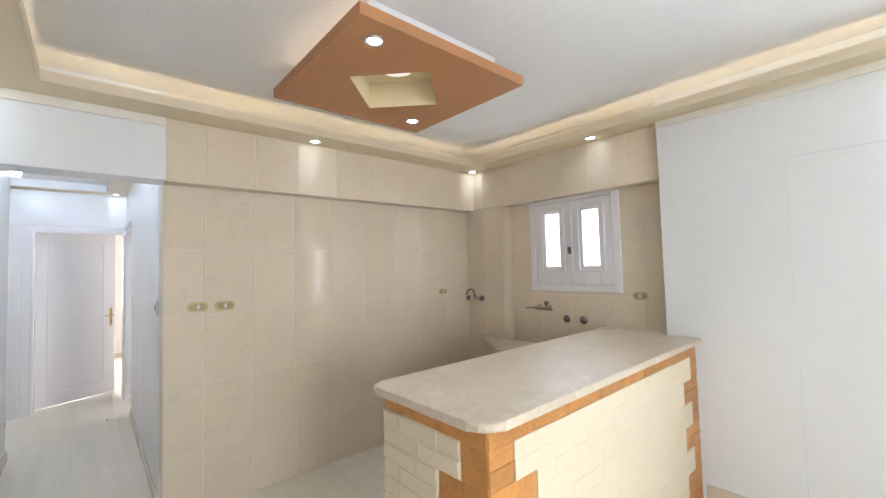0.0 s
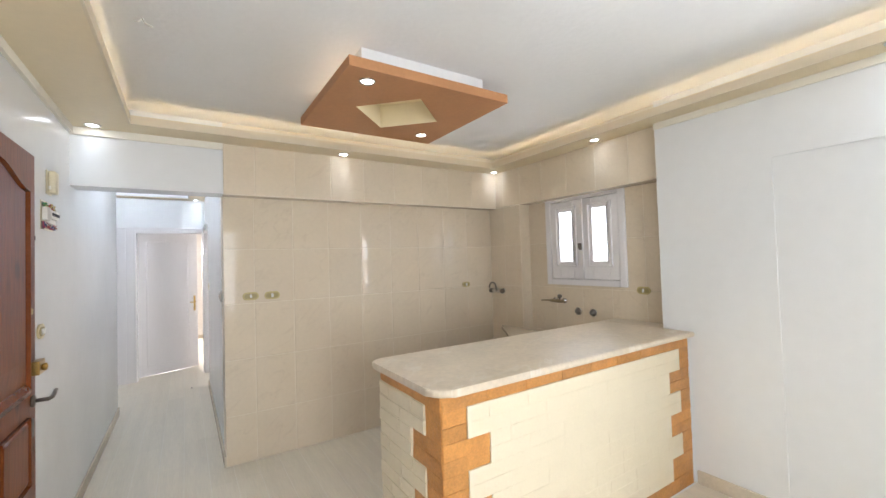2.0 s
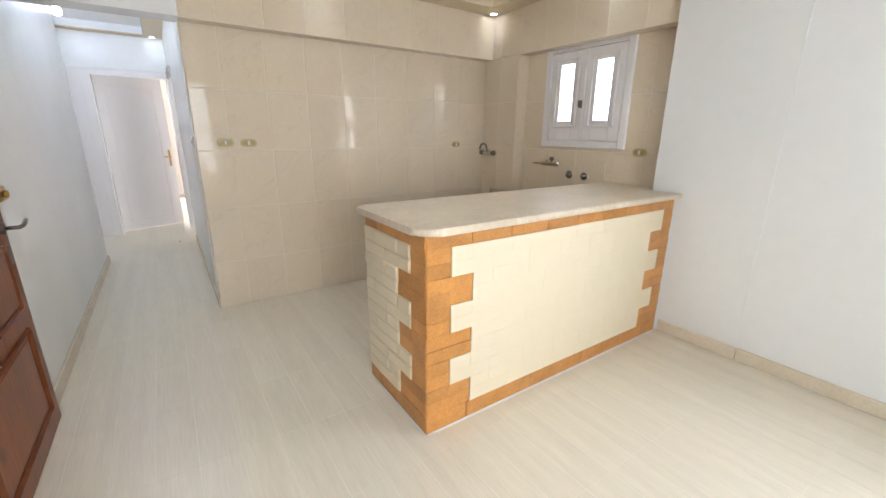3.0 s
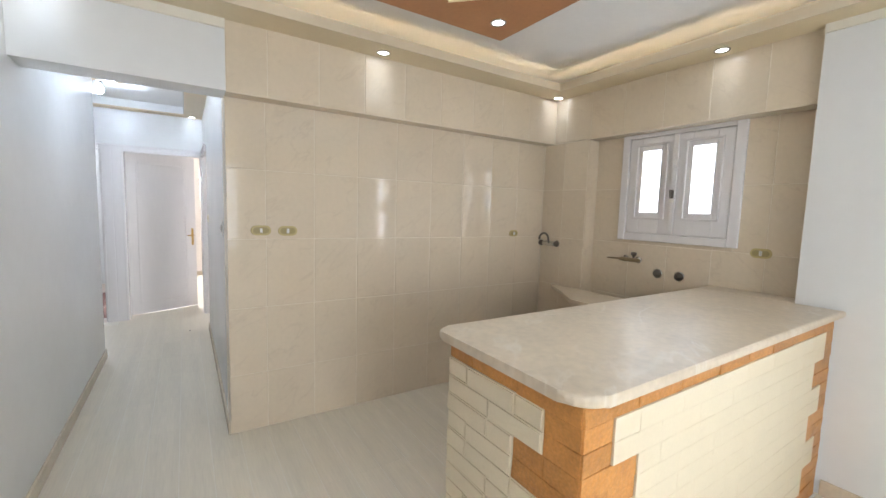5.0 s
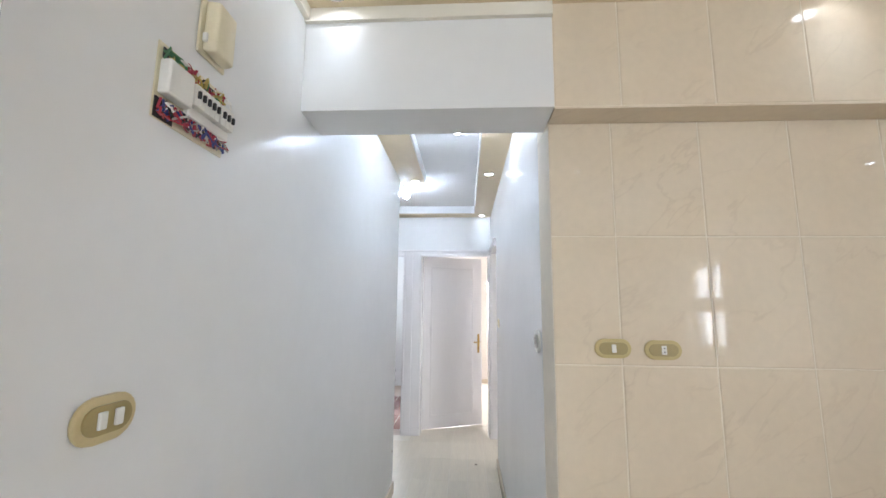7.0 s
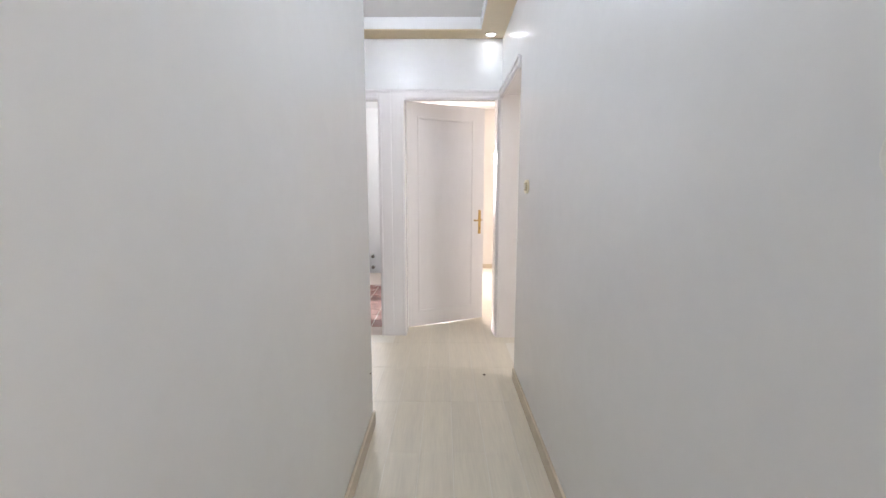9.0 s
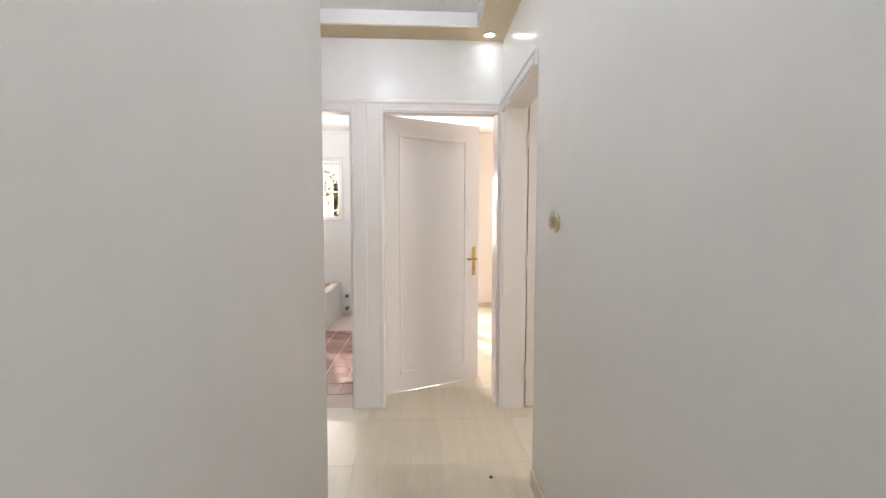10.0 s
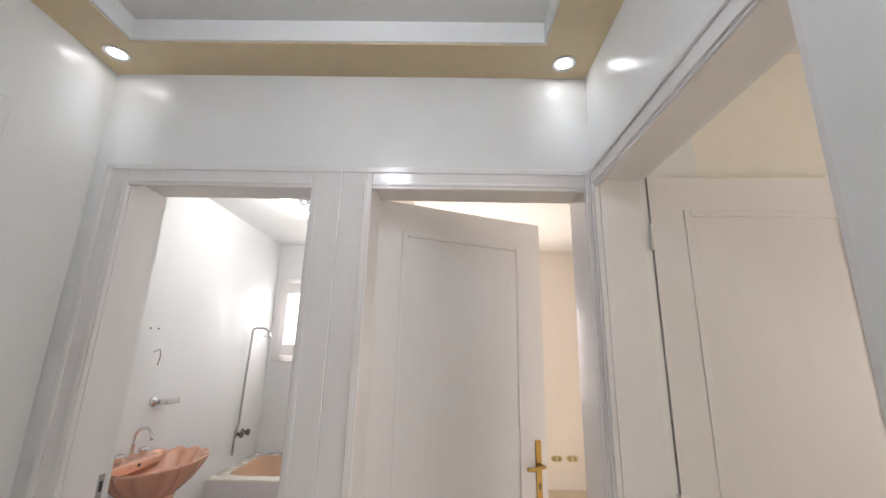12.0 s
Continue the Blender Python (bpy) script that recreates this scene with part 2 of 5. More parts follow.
LEAF_MIX = LEAF.node_tree.nodes.new("ShaderNodeMixShader")
LEAF.node_tree.links.new(LEAF.node_tree.nodes["Principled BSDF"].outputs[0], LEAF_MIX.inputs[1])
LEAF.node_tree.links.new(TRANS.outputs[0], LEAF_MIX.inputs[2])
LEAF.node_tree.links.new(LEAF_MIX.outputs[0], LEAF.node_tree.nodes["Material Output"].inputs["Surface"])
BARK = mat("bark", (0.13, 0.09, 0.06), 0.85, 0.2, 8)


# ---- helpers ----
def bm_box(bm, x0, y0, z0, x1, y1, z1):
    vs = [bm.verts.new(p) for p in ((x0, y0, z0), (x1, y0, z0), (x1, y1, z0), (x0, y1, z0), (x0, y0, z1), (x1, y0, z1), (x1, y1, z1), (x0, y1, z1))]
    for f in ((3, 2, 1, 0), (4, 5, 6, 7), (0, 1, 5, 4), (1, 2, 6, 5), (2, 3, 7, 6), (3, 0, 4, 7)):
        bm.faces.new([vs[i] for i in f])
    return vs


def mesh_of(name, bm, material, smooth=False):
    bmesh.ops.recalc_face_normals(bm, faces=bm.faces)
    me = bpy.data.meshes.new(name)
    bm.to_mesh(me)
    bm.free()
    me.materials.append(material)
    if smooth:
        for p in me.polygons:
            p.use_smooth = True
    return me


def part(name, bm, material, parent=None, label="", smooth=False):
    ob = new(name, mesh_of(name, bm, material, smooth))
    if parent is not None:
        ob.parent = parent
    if label:
        ob["label"] = label
    return ob


def boxes(*bs, bevel=0.0, seg=2):
    bm = bmesh.new()
    for b in bs:
        bm_box(bm, *b)
    if bevel:
        bmesh.ops.bevel(bm, geom=list(bm.edges), offset=bevel, segments=seg, profile=0.5, affect="EDGES", clamp_overlap=True)
    return bm


def structure(name, bm, material, label, category):
    return tagged(part(name, bm, material), label, category, kind="structure")


def thing(name, label, category, at=(0, 0, 0), group="", rz=0):
    ob = new(name)
    ob.matrix_world = pose(*at, 0, 0, rz)
    return tagged(ob, label, category, group)


def lathe(profile, seg=24, axis="z"):
    """A turned body from (radius, height) pairs."""
    bm = bmesh.new()
    rings = []
    for r, h in profile:
        ring = []
        for k in range(seg):
            a = 2 * math.pi * k / seg
            p = (r * math.cos(a), r * math.sin(a), h)
            if axis == "x":
                p = (h, p[0], p[1])
            elif axis == "y":
                p = (p[0], h, p[1])
            ring.append(bm.verts.new(p))
        rings.append(ring)
    for a, b in zip(rings, rings[1:]):
        for k in range(seg):
            bm.faces.new((a[k], a[(k + 1) % seg], b[(k + 1) % seg], b[k]))
    for ring in (rings[0], rings[-1]):
        if (ring[0].co - ring[1].co).length > 1e-5:
            bm.faces.new(ring)
    bmesh.ops.remove_doubles(bm, verts=bm.verts, dist=1e-6)
    return bm


def moved(bm, x=0, y=0, z=0, m=None):
    bm.transform(m if m is not None else Matrix.Translation((x, y, z)))
    return bm


def tube(points, radius, seg=10):
    """A round pipe through points."""
    bm = bmesh.new()
    pts = [Vector(p) for p in points]
    rings = []
    side = None
    for i, p in enumerate(pts):
        d = (pts[min(i + 1, len(pts) - 1)] - pts[max(i - 1, 0)]).normalized()
        if side is None:
            side = d.orthogonal().normalized()
        side = (side - d * side.dot(d)).normalized()
        up = d.cross(side)
        rings.append([bm.verts.new(p + radius * (math.cos(2 * math.pi * k / seg) * side + math.sin(2 * math.pi * k / seg) * up)) for k in range(seg)])
    for a, b in zip(rings, rings[1:]):
        for k in range(seg):
            bm.faces.new((a[k], a[(k + 1) % seg], b[(k + 1) % seg], b[k]))
    bm.faces.new(rings[0])
    bm.faces.new(rings[-1])
    return bm


def arc(center, r, a0, a1, n, plane="xz"):
    out = []
    for i in range(n + 1):
        a = radians(a0 + (a1 - a0) * i / n)
        u, v = r * math.cos(a), r * math.sin(a)
        x, y, z = center
        out.append((x + u, y, z + v) if plane == "xz" else (x, y + u, z + v) if plane == "yz" else (x + u, y + v, z))
    return out


def prism(outline, z0, z1, bevel=0.0, seg=3):
    """An upright prism over a plan outline, its horizontal edges rounded."""
    bm = bmesh.new()
    lo = [bm.verts.new((x, y, z0)) for x, y in outline]
    hi = [bm.verts.new((x, y, z1)) for x, y in outline]
    n = len(outline)
    bm.faces.new(lo[::-1])
    bm.faces.new(hi)
    for i in range(n):
        bm.faces.new((lo[i], lo[(i + 1) % n], hi[(i + 1) % n], hi[i]))
    if bevel:
        es = [e for e in bm.edges if abs(e.verts[0].co.z - e.verts[1].co.z) < 1e-6]
        bmesh.ops.bevel(bm, geom=es, offset=bevel, segments=seg, profile=0.5, affect="EDGES")
    return bm


# ---- plan ----
XL, XC, YT, YB, XR, XB, XW = -0.04, 0.815, 3.222, 3.108, 3.40, 3.45, 3.575
YE, YF = 6.58, 6.785          # end wall of the lobby, near and far face
XLOB, YLOB = -1.04, 5.16      # lobby's far side wall, end of the corridor's wall
ZS, ZC, ZHS, ZHC, ZB = 2.44, 2.60, 2.49, 2.58, 2.06
TOP = 2.75
YBACK = -2.6

structure("wall_left", boxes((XL - 0.2, YBACK - 0.2, 0, XL, 1.27, TOP), (XL - 0.2, 2.225, 0, XL, YLOB, TOP), (XL - 0.2, 1.27, 2.05, XL, 2.225, TOP)), WHITE_WALL,
          "glossy white painted wall with the entrance door", "wall")
structure("wall_lobby_near", boxes((XLOB - 0.2, YLOB - 0.2, 0, XL - 0.2, YLOB, TOP)), WHITE_WALL, "glossy white painted lobby wall", "wall")
structure("wall_lobby_side", boxes((XLOB - 0.2, YLOB, 0, XLOB, 5.58, TOP), (XLOB - 0.2, 6.20, 0, XLOB, YE, TOP), (XLOB - 0.2, 5.58, 0, XLOB, 6.20, 1.41), (XLOB - 0.2, 5.58, 2.09, XLOB, 6.20, TOP)), WHITE_WALL,
          "glossy white painted lobby wall with a small window", "wall")
structure("wall_end", boxes((XLOB - 0.6, YE, 0, -0.895, YF, TOP), (-0.195, YE, 0, 0.0, YF, TOP), (0.795, YE, 0, 1.2, YF, TOP), (-0.895, YE, 2.05, -0.195, YF, TOP), (0.0, YE, 2.05, 0.795, YF, TOP)), WHITE_WALL,
          "glossy white painted end wall with two doorways", "wall")
structure("wall_corridor", boxes((XC, 3.43, 0, 0.98, 5.712, TOP), (XC, 6.53, 0, 0.98, YE, TOP), (XC, 5.712, 2.05, 0.98, 6.53, TOP)), WHITE_WALL,
          "glossy white painted corridor wall with a doorway", "wall")
wall_k = structure("wall_kitchen", boxes((XC, YT + 0.002, 0, 3.8, 3.43, ZB), (XC, YB + 0.002, ZB + 0.004, 3.8, 3.43, TOP)), GROUT, "kitchen wall clad in beige marbled tiles", "wall")
structure("lintel", boxes((XL, YB, ZB + 0.004, XC, 3.305, TOP)), WHITE_WALL, "white painted beam over the corridor mouth", "beam")
wall_r = structure("wall_window", boxes((XW + 0.002, 1.29, 0, 3.8, 1.70, ZB), (XW + 0.002, 2.44, 0, 3.8, 2.74, ZB), (XW + 0.002, 1.70, 0, 3.8, 2.44, 1.29), (XW + 0.002, 1.70, 2.045, 3.8, 2.44, ZB),
                   (XB + 0.002, 1.29, ZB + 0.004, 3.8, YB + 0.002, TOP), (XB + 0.002, 2.74, 0, 3.8, YT + 0.002, ZB)), GROUT, "kitchen wall with a recess, clad in beige marbled tiles", "wall")
structure("wall_right", boxes((XR, 0.62, 0, 3.8, 1.288, TOP), (XR, YBACK - 0.2, 2.046, 3.8, 0.62, TOP), (3.407, -0.13, 0, 3.8, 0.62, 2.046), (3.407, YBACK - 0.2, 0, 3.8, -0.95, 2.046), (3.407, -0.95, 0, 3.8, -0.13, 0.92)), WHITE_WALL,
          "glossy white painted wall with a shallow recess", "wall")
# the wide opening is added, out of view, to let fill light in
structure("wall_back", boxes((XL, YBACK - 0.2, 0, 0.1, YBACK, TOP), (1.5, YBACK - 0.2, 0, 3.425, YBACK, TOP), (0.1, YBACK - 0.2, 0, 1.5, YBACK, 0.5), (0.1, YBACK - 0.2, 2.3, 1.5, YBACK, TOP)), WHITE_WALL, "white painted back wall with an added wide window, unseen", "wall")

# ceilings and soffits
structure("ceiling", boxes((XL - 0.2, YBACK - 0.2, ZC, 3.8, YB + 0.1, TOP + 0.1)), CEILING, "matt white plaster ceiling", "ceiling")
structure("ceiling_hall", boxes((XLOB - 0.2, YB + 0.1, ZHC, 0.98, YE + 0.1, TOP + 0.1)), CEILING, "matt white plaster hall ceiling", "ceiling")


def soffit_ring():
    """A dropped border with a raised lip towards the room; the hidden strip lies behind the lip."""
    lx, ly, rx, by = 0.285, 2.88, 3.225, YBACK + 0.3
    ob = structure("soffit", boxes((XL, YBACK, ZS, lx, YB, ZS + 0.018)), BEIGE, "beige painted dropped ceiling border with hidden lighting", "ceiling border")
    for s in ((lx, ly, XB + 0.01, YB), (rx, YBACK, XR + 0.06, ly), (lx, YBACK, rx, by)):
        part("border_strip", boxes((s[0], s[1], ZS, s[2], s[3], ZS + 0.018)), BEIGE, ob)
    def ring(out, z0, z1, inn=0.004):
        return boxes((lx - out, by - out, z0, lx + inn, ly + out, z1), (lx + inn, ly - inn, z0, rx - inn, ly + out, z1), (rx - inn, by - out, z0, rx + out, ly + out, z1), (lx + inn, by - out, z0, rx - inn, by + inn, z1))
    part("lip", ring(0.008, ZS - 0.004, ZS + 0.052), LIP_SHADE, ob, "beige inner edge of the border")
    z0, z1, o = ZS + 0.0185, ZS + 0.0245, 0.011
    part("light_strip", boxes((lx - o - 0.003, by - o - 0.003, z0, lx - o, ly + o + 0.003, z1), (lx - o, ly + o, z0, rx + o, ly + o + 0.003, z1), (rx + o, by - o - 0.003, z0, rx + o + 0.003, ly + o + 0.003, z1),
                              (lx - o, by - o - 0.003, z0, rx + o, by - o, z1)), STRIP, ob, "warm glowing light strip")
    return ob


soffit_ring()
structure("cornice", boxes((XL, YB - 0.018, ZS - 0.05, XC, YB - 0.001, ZS - 0.001), (XL + 0.001, YBACK, ZS - 0.045, XL + 0.02, YB - 0.019, ZS - 0.001), (XR - 0.016, YBACK, ZS - 0.045, XR - 0.001, 1.286, ZS - 0.001)), CORNICE, "thin cream plaster moulding under the border", "moulding")
hall = structure("soffit_hall", boxes((XL, 3.305, ZHS, 0.165, 5.27, ZHC), (XLOB, 5.162, ZHS, XL - 0.001, 5.27, ZHC), (0.625, 3.305, ZHS, XC, YE, ZHC), (XLOB, 6.405, ZHS, 0.625, YE, ZHC), (XLOB, 5.27, ZHS, XLOB + 0.185, 6.405, ZHC)), HALL_BEIGE,
                 "beige painted dropped border round the hall ceiling", "ceiling border")
part("lip", boxes((0.165, 3.305, ZHS + 0.006, 0.173, 5.278, ZHC), (XLOB + 0.185, 5.27, ZHS + 0.006, 0.165, 5.278, ZHC), (0.617, 3.305, ZHS + 0.006, 0.625, 6.405, ZHC), (XLOB + 0.193, 6.397, ZHS + 0.006, 0.617, 6.405, ZHC), (XLOB + 0.185, 5.278, ZHS + 0.006, XLOB + 0.193, 6.405, ZHC)), WHITE_WALL, hall, "white painted inner edge")

# ---- other rooms, closed round ----
structure("wall_bathroom", boxes((-1.75, YF, 0, -1.55, 9.67, TOP), (-1.55, 9.47, 0, -1.45, 9.67, TOP), (-0.89, 9.47, 0, -0.06, 9.67, TOP), (-1.45, 9.47, 0, -0.89, 9.67, 1.37), (-1.45, 9.47, 2.10, -0.89, 9.67, TOP), (-0.16, YF, 0, -0.06, 9.47, TOP)), BATH_WALL,
          "white tiled bathroom walls with an open window", "wall")
structure("ceiling_bathroom", boxes((-1.75, YF, 2.54, -0.06, 9.67, TOP)), CEILING, "white bathroom ceiling", "ceiling")
structure("wall_bedroom", boxes((0.6, 9.9, 0, 3.1, 10.1, TOP), (-0.06, 9.9, 0, 0.1, 10.1, TOP), (0.1, 9.9, 0, 0.6, 10.1, 0.9), (0.1, 9.9, 2.0, 0.6, 10.1, TOP), (-0.06, YF, 0, -0.0, 9.9, TOP), (2.9, YF - 0.2, 0, 3.1, 9.9, TOP), (1.2, YF - 0.15, 0, 2.9, YF, TOP)), BEDROOM_WALL,
          "warm white painted bedroom walls", "wall")
structure("ceiling_bedroom", boxes((-0.06, YF, 2.62, 3.1, 10.1, TOP)), CEILING, "white bedroom ceiling", "ceiling")
structure("wall_side_room", boxes((0.98, 6.585, 0, 3.6, 6.635, TOP), (3.4, 3.43, 0, 3.6, 4.7, TOP), (3.4, 5.7, 0, 3.6, 6.585, TOP), (3.4, 4.7, 0, 3.6, 5.7, 0.9), (3.4, 4.7, 2.0, 3.6, 5.7, TOP)), SIDE_WALL, "cream painted walls of the side room", "wall")
structure("ceiling_side_room", boxes((0.98, 3.43, 2.62, 3.6, 6.6, TOP)), CEILING, "white side room ceiling", "ceiling")
structure("ground", boxes((-400, -400, -0.6, 400, 400, -0.35)), GROUND, "dry sandy ground outside", "ground")
structure("floor_bathroom", boxes((-1.75, YE, -0.2, -0.1, 9.67, -0.002)), BATH_FLOOR_GROUT, "brown tiled bathroom floor with pale joints", "floor")
floor = structure("floor", boxes((XL - 0.2, YBACK - 0.2, -0.2, 3.8, 3.43, -0.0006), (XLOB - 0.2, 3.43, -0.2, 3.8, YE, -0.0006), (-0.1, YE, -0.2, 3.8, 10.1, -0.0006)), FLOOR_GROUT, "pale wood-look tile floor with white joints", "floor")


# ---- kitchen tiles ----
def cut(rects, hole):
    """Rectangles (u0, v0, u1, v1) with a rectangular hole taken out."""
    out = []
    for u0, v0, u1, v1 in rects:
        a0, b0, a1, b1 = max(u0, hole[0]), max(v0, hole[1]), min(u1, hole[2]), min(v1, hole[3])
        if a0 >= a1 or b0 >= b1:
            out.append((u0, v0, u1, v1))
            continue
        out += [r for r in ((u0, v0, a0, v1), (a1, v0, u1, v1), (a0, v0, a1, b0), (a0, b1, a1, v1)) if r[2] - r[0] > 0.008 and r[3] - r[1] > 0.008]
    return out


TILE_CACHE = {}


def tile_mesh(w, h, depth, axis, material, bev=0.003):
    key = (round(w, 3), round(h, 3), axis, material.name)
    if key not in TILE_CACHE:
        bm = bmesh.new()
        b = min(bev, w / 4, h / 4)
        outer = [(0, 0), (w, 0), (w, h), (0, h)]
        inner = [(b, b), (w - b, b), (w - b, h - b), (b, h - b)]
        def at(u, v, d):
            return {"y-": (u, -d, v), "x-": (-d, u, v), "z": (u, v, d), "x+": (d, u, v)}[axis]
        back = [bm.verts.new(at(u, v, 0)) for u, v in outer]
        mid = [bm.verts.new(at(u, v, depth - b * 0.6)) for u, v in outer]
        front = [bm.verts.new(at(u, v, depth)) for u, v in inner]
        for k in range(4):
            n = (k + 1) % 4
            bm.faces.new((back[k], back[n], mid[n], mid[k]))
            bm.faces.new((mid[k], mid[n], front[n], front[k]))
        bm.faces.new(front)
        TILE_CACHE[key] = mesh_of("tile", bm, material)
    return TILE_CACHE[key]


def tile_field(parent, axis, plane, us, vs, material, depth=0.002, gap=0.0035, holes=(), name="tile"):
    """Tiles between the joints us, vs on a plane; axis tells which way they face."""
    for u0, u1 in zip(us, us[1:]):
        for v0, v1 in zip(vs, vs[1:]):
            rs = [(u0, v0, u1, v1)]
            for h in holes:
                rs = cut(rs, h)
            for a0, b0, a1, b1 in rs:
                w, h = a1 - a0 - gap, b1 - b0 - gap
                ob = new(name, tile_mesh(w, h, depth, axis, material))
                u, v = a0 + gap / 2, b0 + gap / 2
                ob.location = {"y-": (u, plane, v), "x-": (plane, u, v), "z": (u, v, plane), "x+": (plane, u, v)}[axis]
                ob.parent = parent


ROWS = [0.0, 0.37, 0.795, 1.225, 1.65, ZB]
COLS = [XC] + [1.032 + 0.2985 * k for k in range(8)]
tile_field(wall_k, "y-", YT + 0.002, COLS + [XB], ROWS, TILE)
tile_field(wall_k, "y-", YB + 0.002, COLS + [XB], [ZB + 0.004, TOP - 0.2], TILE)
part("tile_edge", boxes((XC, YB + 0.001, ZB - 0.003, XB, YT, ZB + 0.004)), TILE, wall_k)
YCOLS = [1.29, 1.50, 1.80, 2.10, 2.40, 2.74]
tile_field(wall_r, "x-", XW + 0.002, YCOLS, ROWS, TILE, holes=[(1.68, 1.27, 2.46, 2.06)])
tile_field(wall_r, "x-", XB + 0.002, [2.74, 2.985, YT], ROWS, TILE)
tile_field(wall_r, "x-", XB + 0.002, [1.29, 1.53, 1.83, 2.13, 2.43, 2.73, 2.985, YB], [ZB + 0.004, TOP - 0.2], TILE)
part("tile_edge", boxes((XB + 0.001, 1.29, ZB - 0.003, XW + 0.002, 2.74, ZB + 0.004)), TILE, wall_r)
part("tile_return", boxes((XB + 0.004, 2.7325, 0, XW + 0.002, 2.7395, ZB - 0.004)), TILE, wall_r)


# ---- skirting ----
def skirting(name, bs):
    structure(name, boxes(*bs, bevel=0.003, seg=1), SKIRT, "beige marble skirting along the wall", "skirting")


skirting("baseboard_left", [(XL + 0.0005, 2.26, 0, XL + 0.014, YLOB - 0.0, 0.085)])
skirting("baseboard_left_back", [(XL + 0.0005, YBACK, 0, XL + 0.014, 1.23, 0.085)])
skirting("baseboard_corridor", [(XC - 0.014, 3.215, 0, XC - 0.0005, 5.70, 0.085)])
skirting("baseboard_right", [(XR - 0.014, 0.606, 0, XR - 0.0005, 1.10, 0.085), (3.393, YBACK, 0, 3.4065, 0.6055, 0.085)])
skirting("baseboard_back", [(XL + 0.02, YBACK + 0.0005, 0, 3.45, YBACK + 0.014, 0.085)])
skirting("baseboard_lobby", [(XLOB + 0.0005, YLOB + 0.02, 0, XLOB + 0.014, YE - 0.03, 0.085), (XLOB + 0.02, YLOB + 0.0005, 0, XL - 0.02, YLOB + 0.014, 0.085)])
skirting("baseboard_bedroom", [(0.02, 9.886, 0, 2.88, 9.8995, 0.075)])


# ---- bar ----
def brick_mesh(key, w, h, d, material, smooth_face, cache={}):
    """A hand-cut brick: a box with softened, slightly skewed edges."""
    k = (round(w, 3), round(h, 3), material.name, key, smooth_face)
    if k not in cache:
        rnd = random.Random(hash((round(w * 1000), round(h * 1000), key)) & 0xffff)
        bm = boxes((0, 0, 0, w, d, h))
        for v in bm.verts:
            if v.co.y < 0.001:
                v.co.y += rnd.uniform(-0.0025, 0.0025) * (0.1 if smooth_face else 1)
                if not smooth_face:
                    v.co.x += rnd.uniform(-0.0015, 0.0015)
                    v.co.z += rnd.uniform(-0.001, 0.001)
        es = [e for e in bm.edges if e.verts[0].co.y < 0.005 and e.verts[1].co.y < 0.005]
        bmesh.ops.bevel(bm, geom=es, offset=0.0006 if smooth_face else 0.0014 if material is BRICK_O else 0.005, segments=2, affect="EDGES")
        cache[k] = mesh_of("brick", bm, material)
    return cache[k]


BX0, BX1, BY0, BY1, BH = 1.437, 3.372, 1.12, 1.715, 0.957


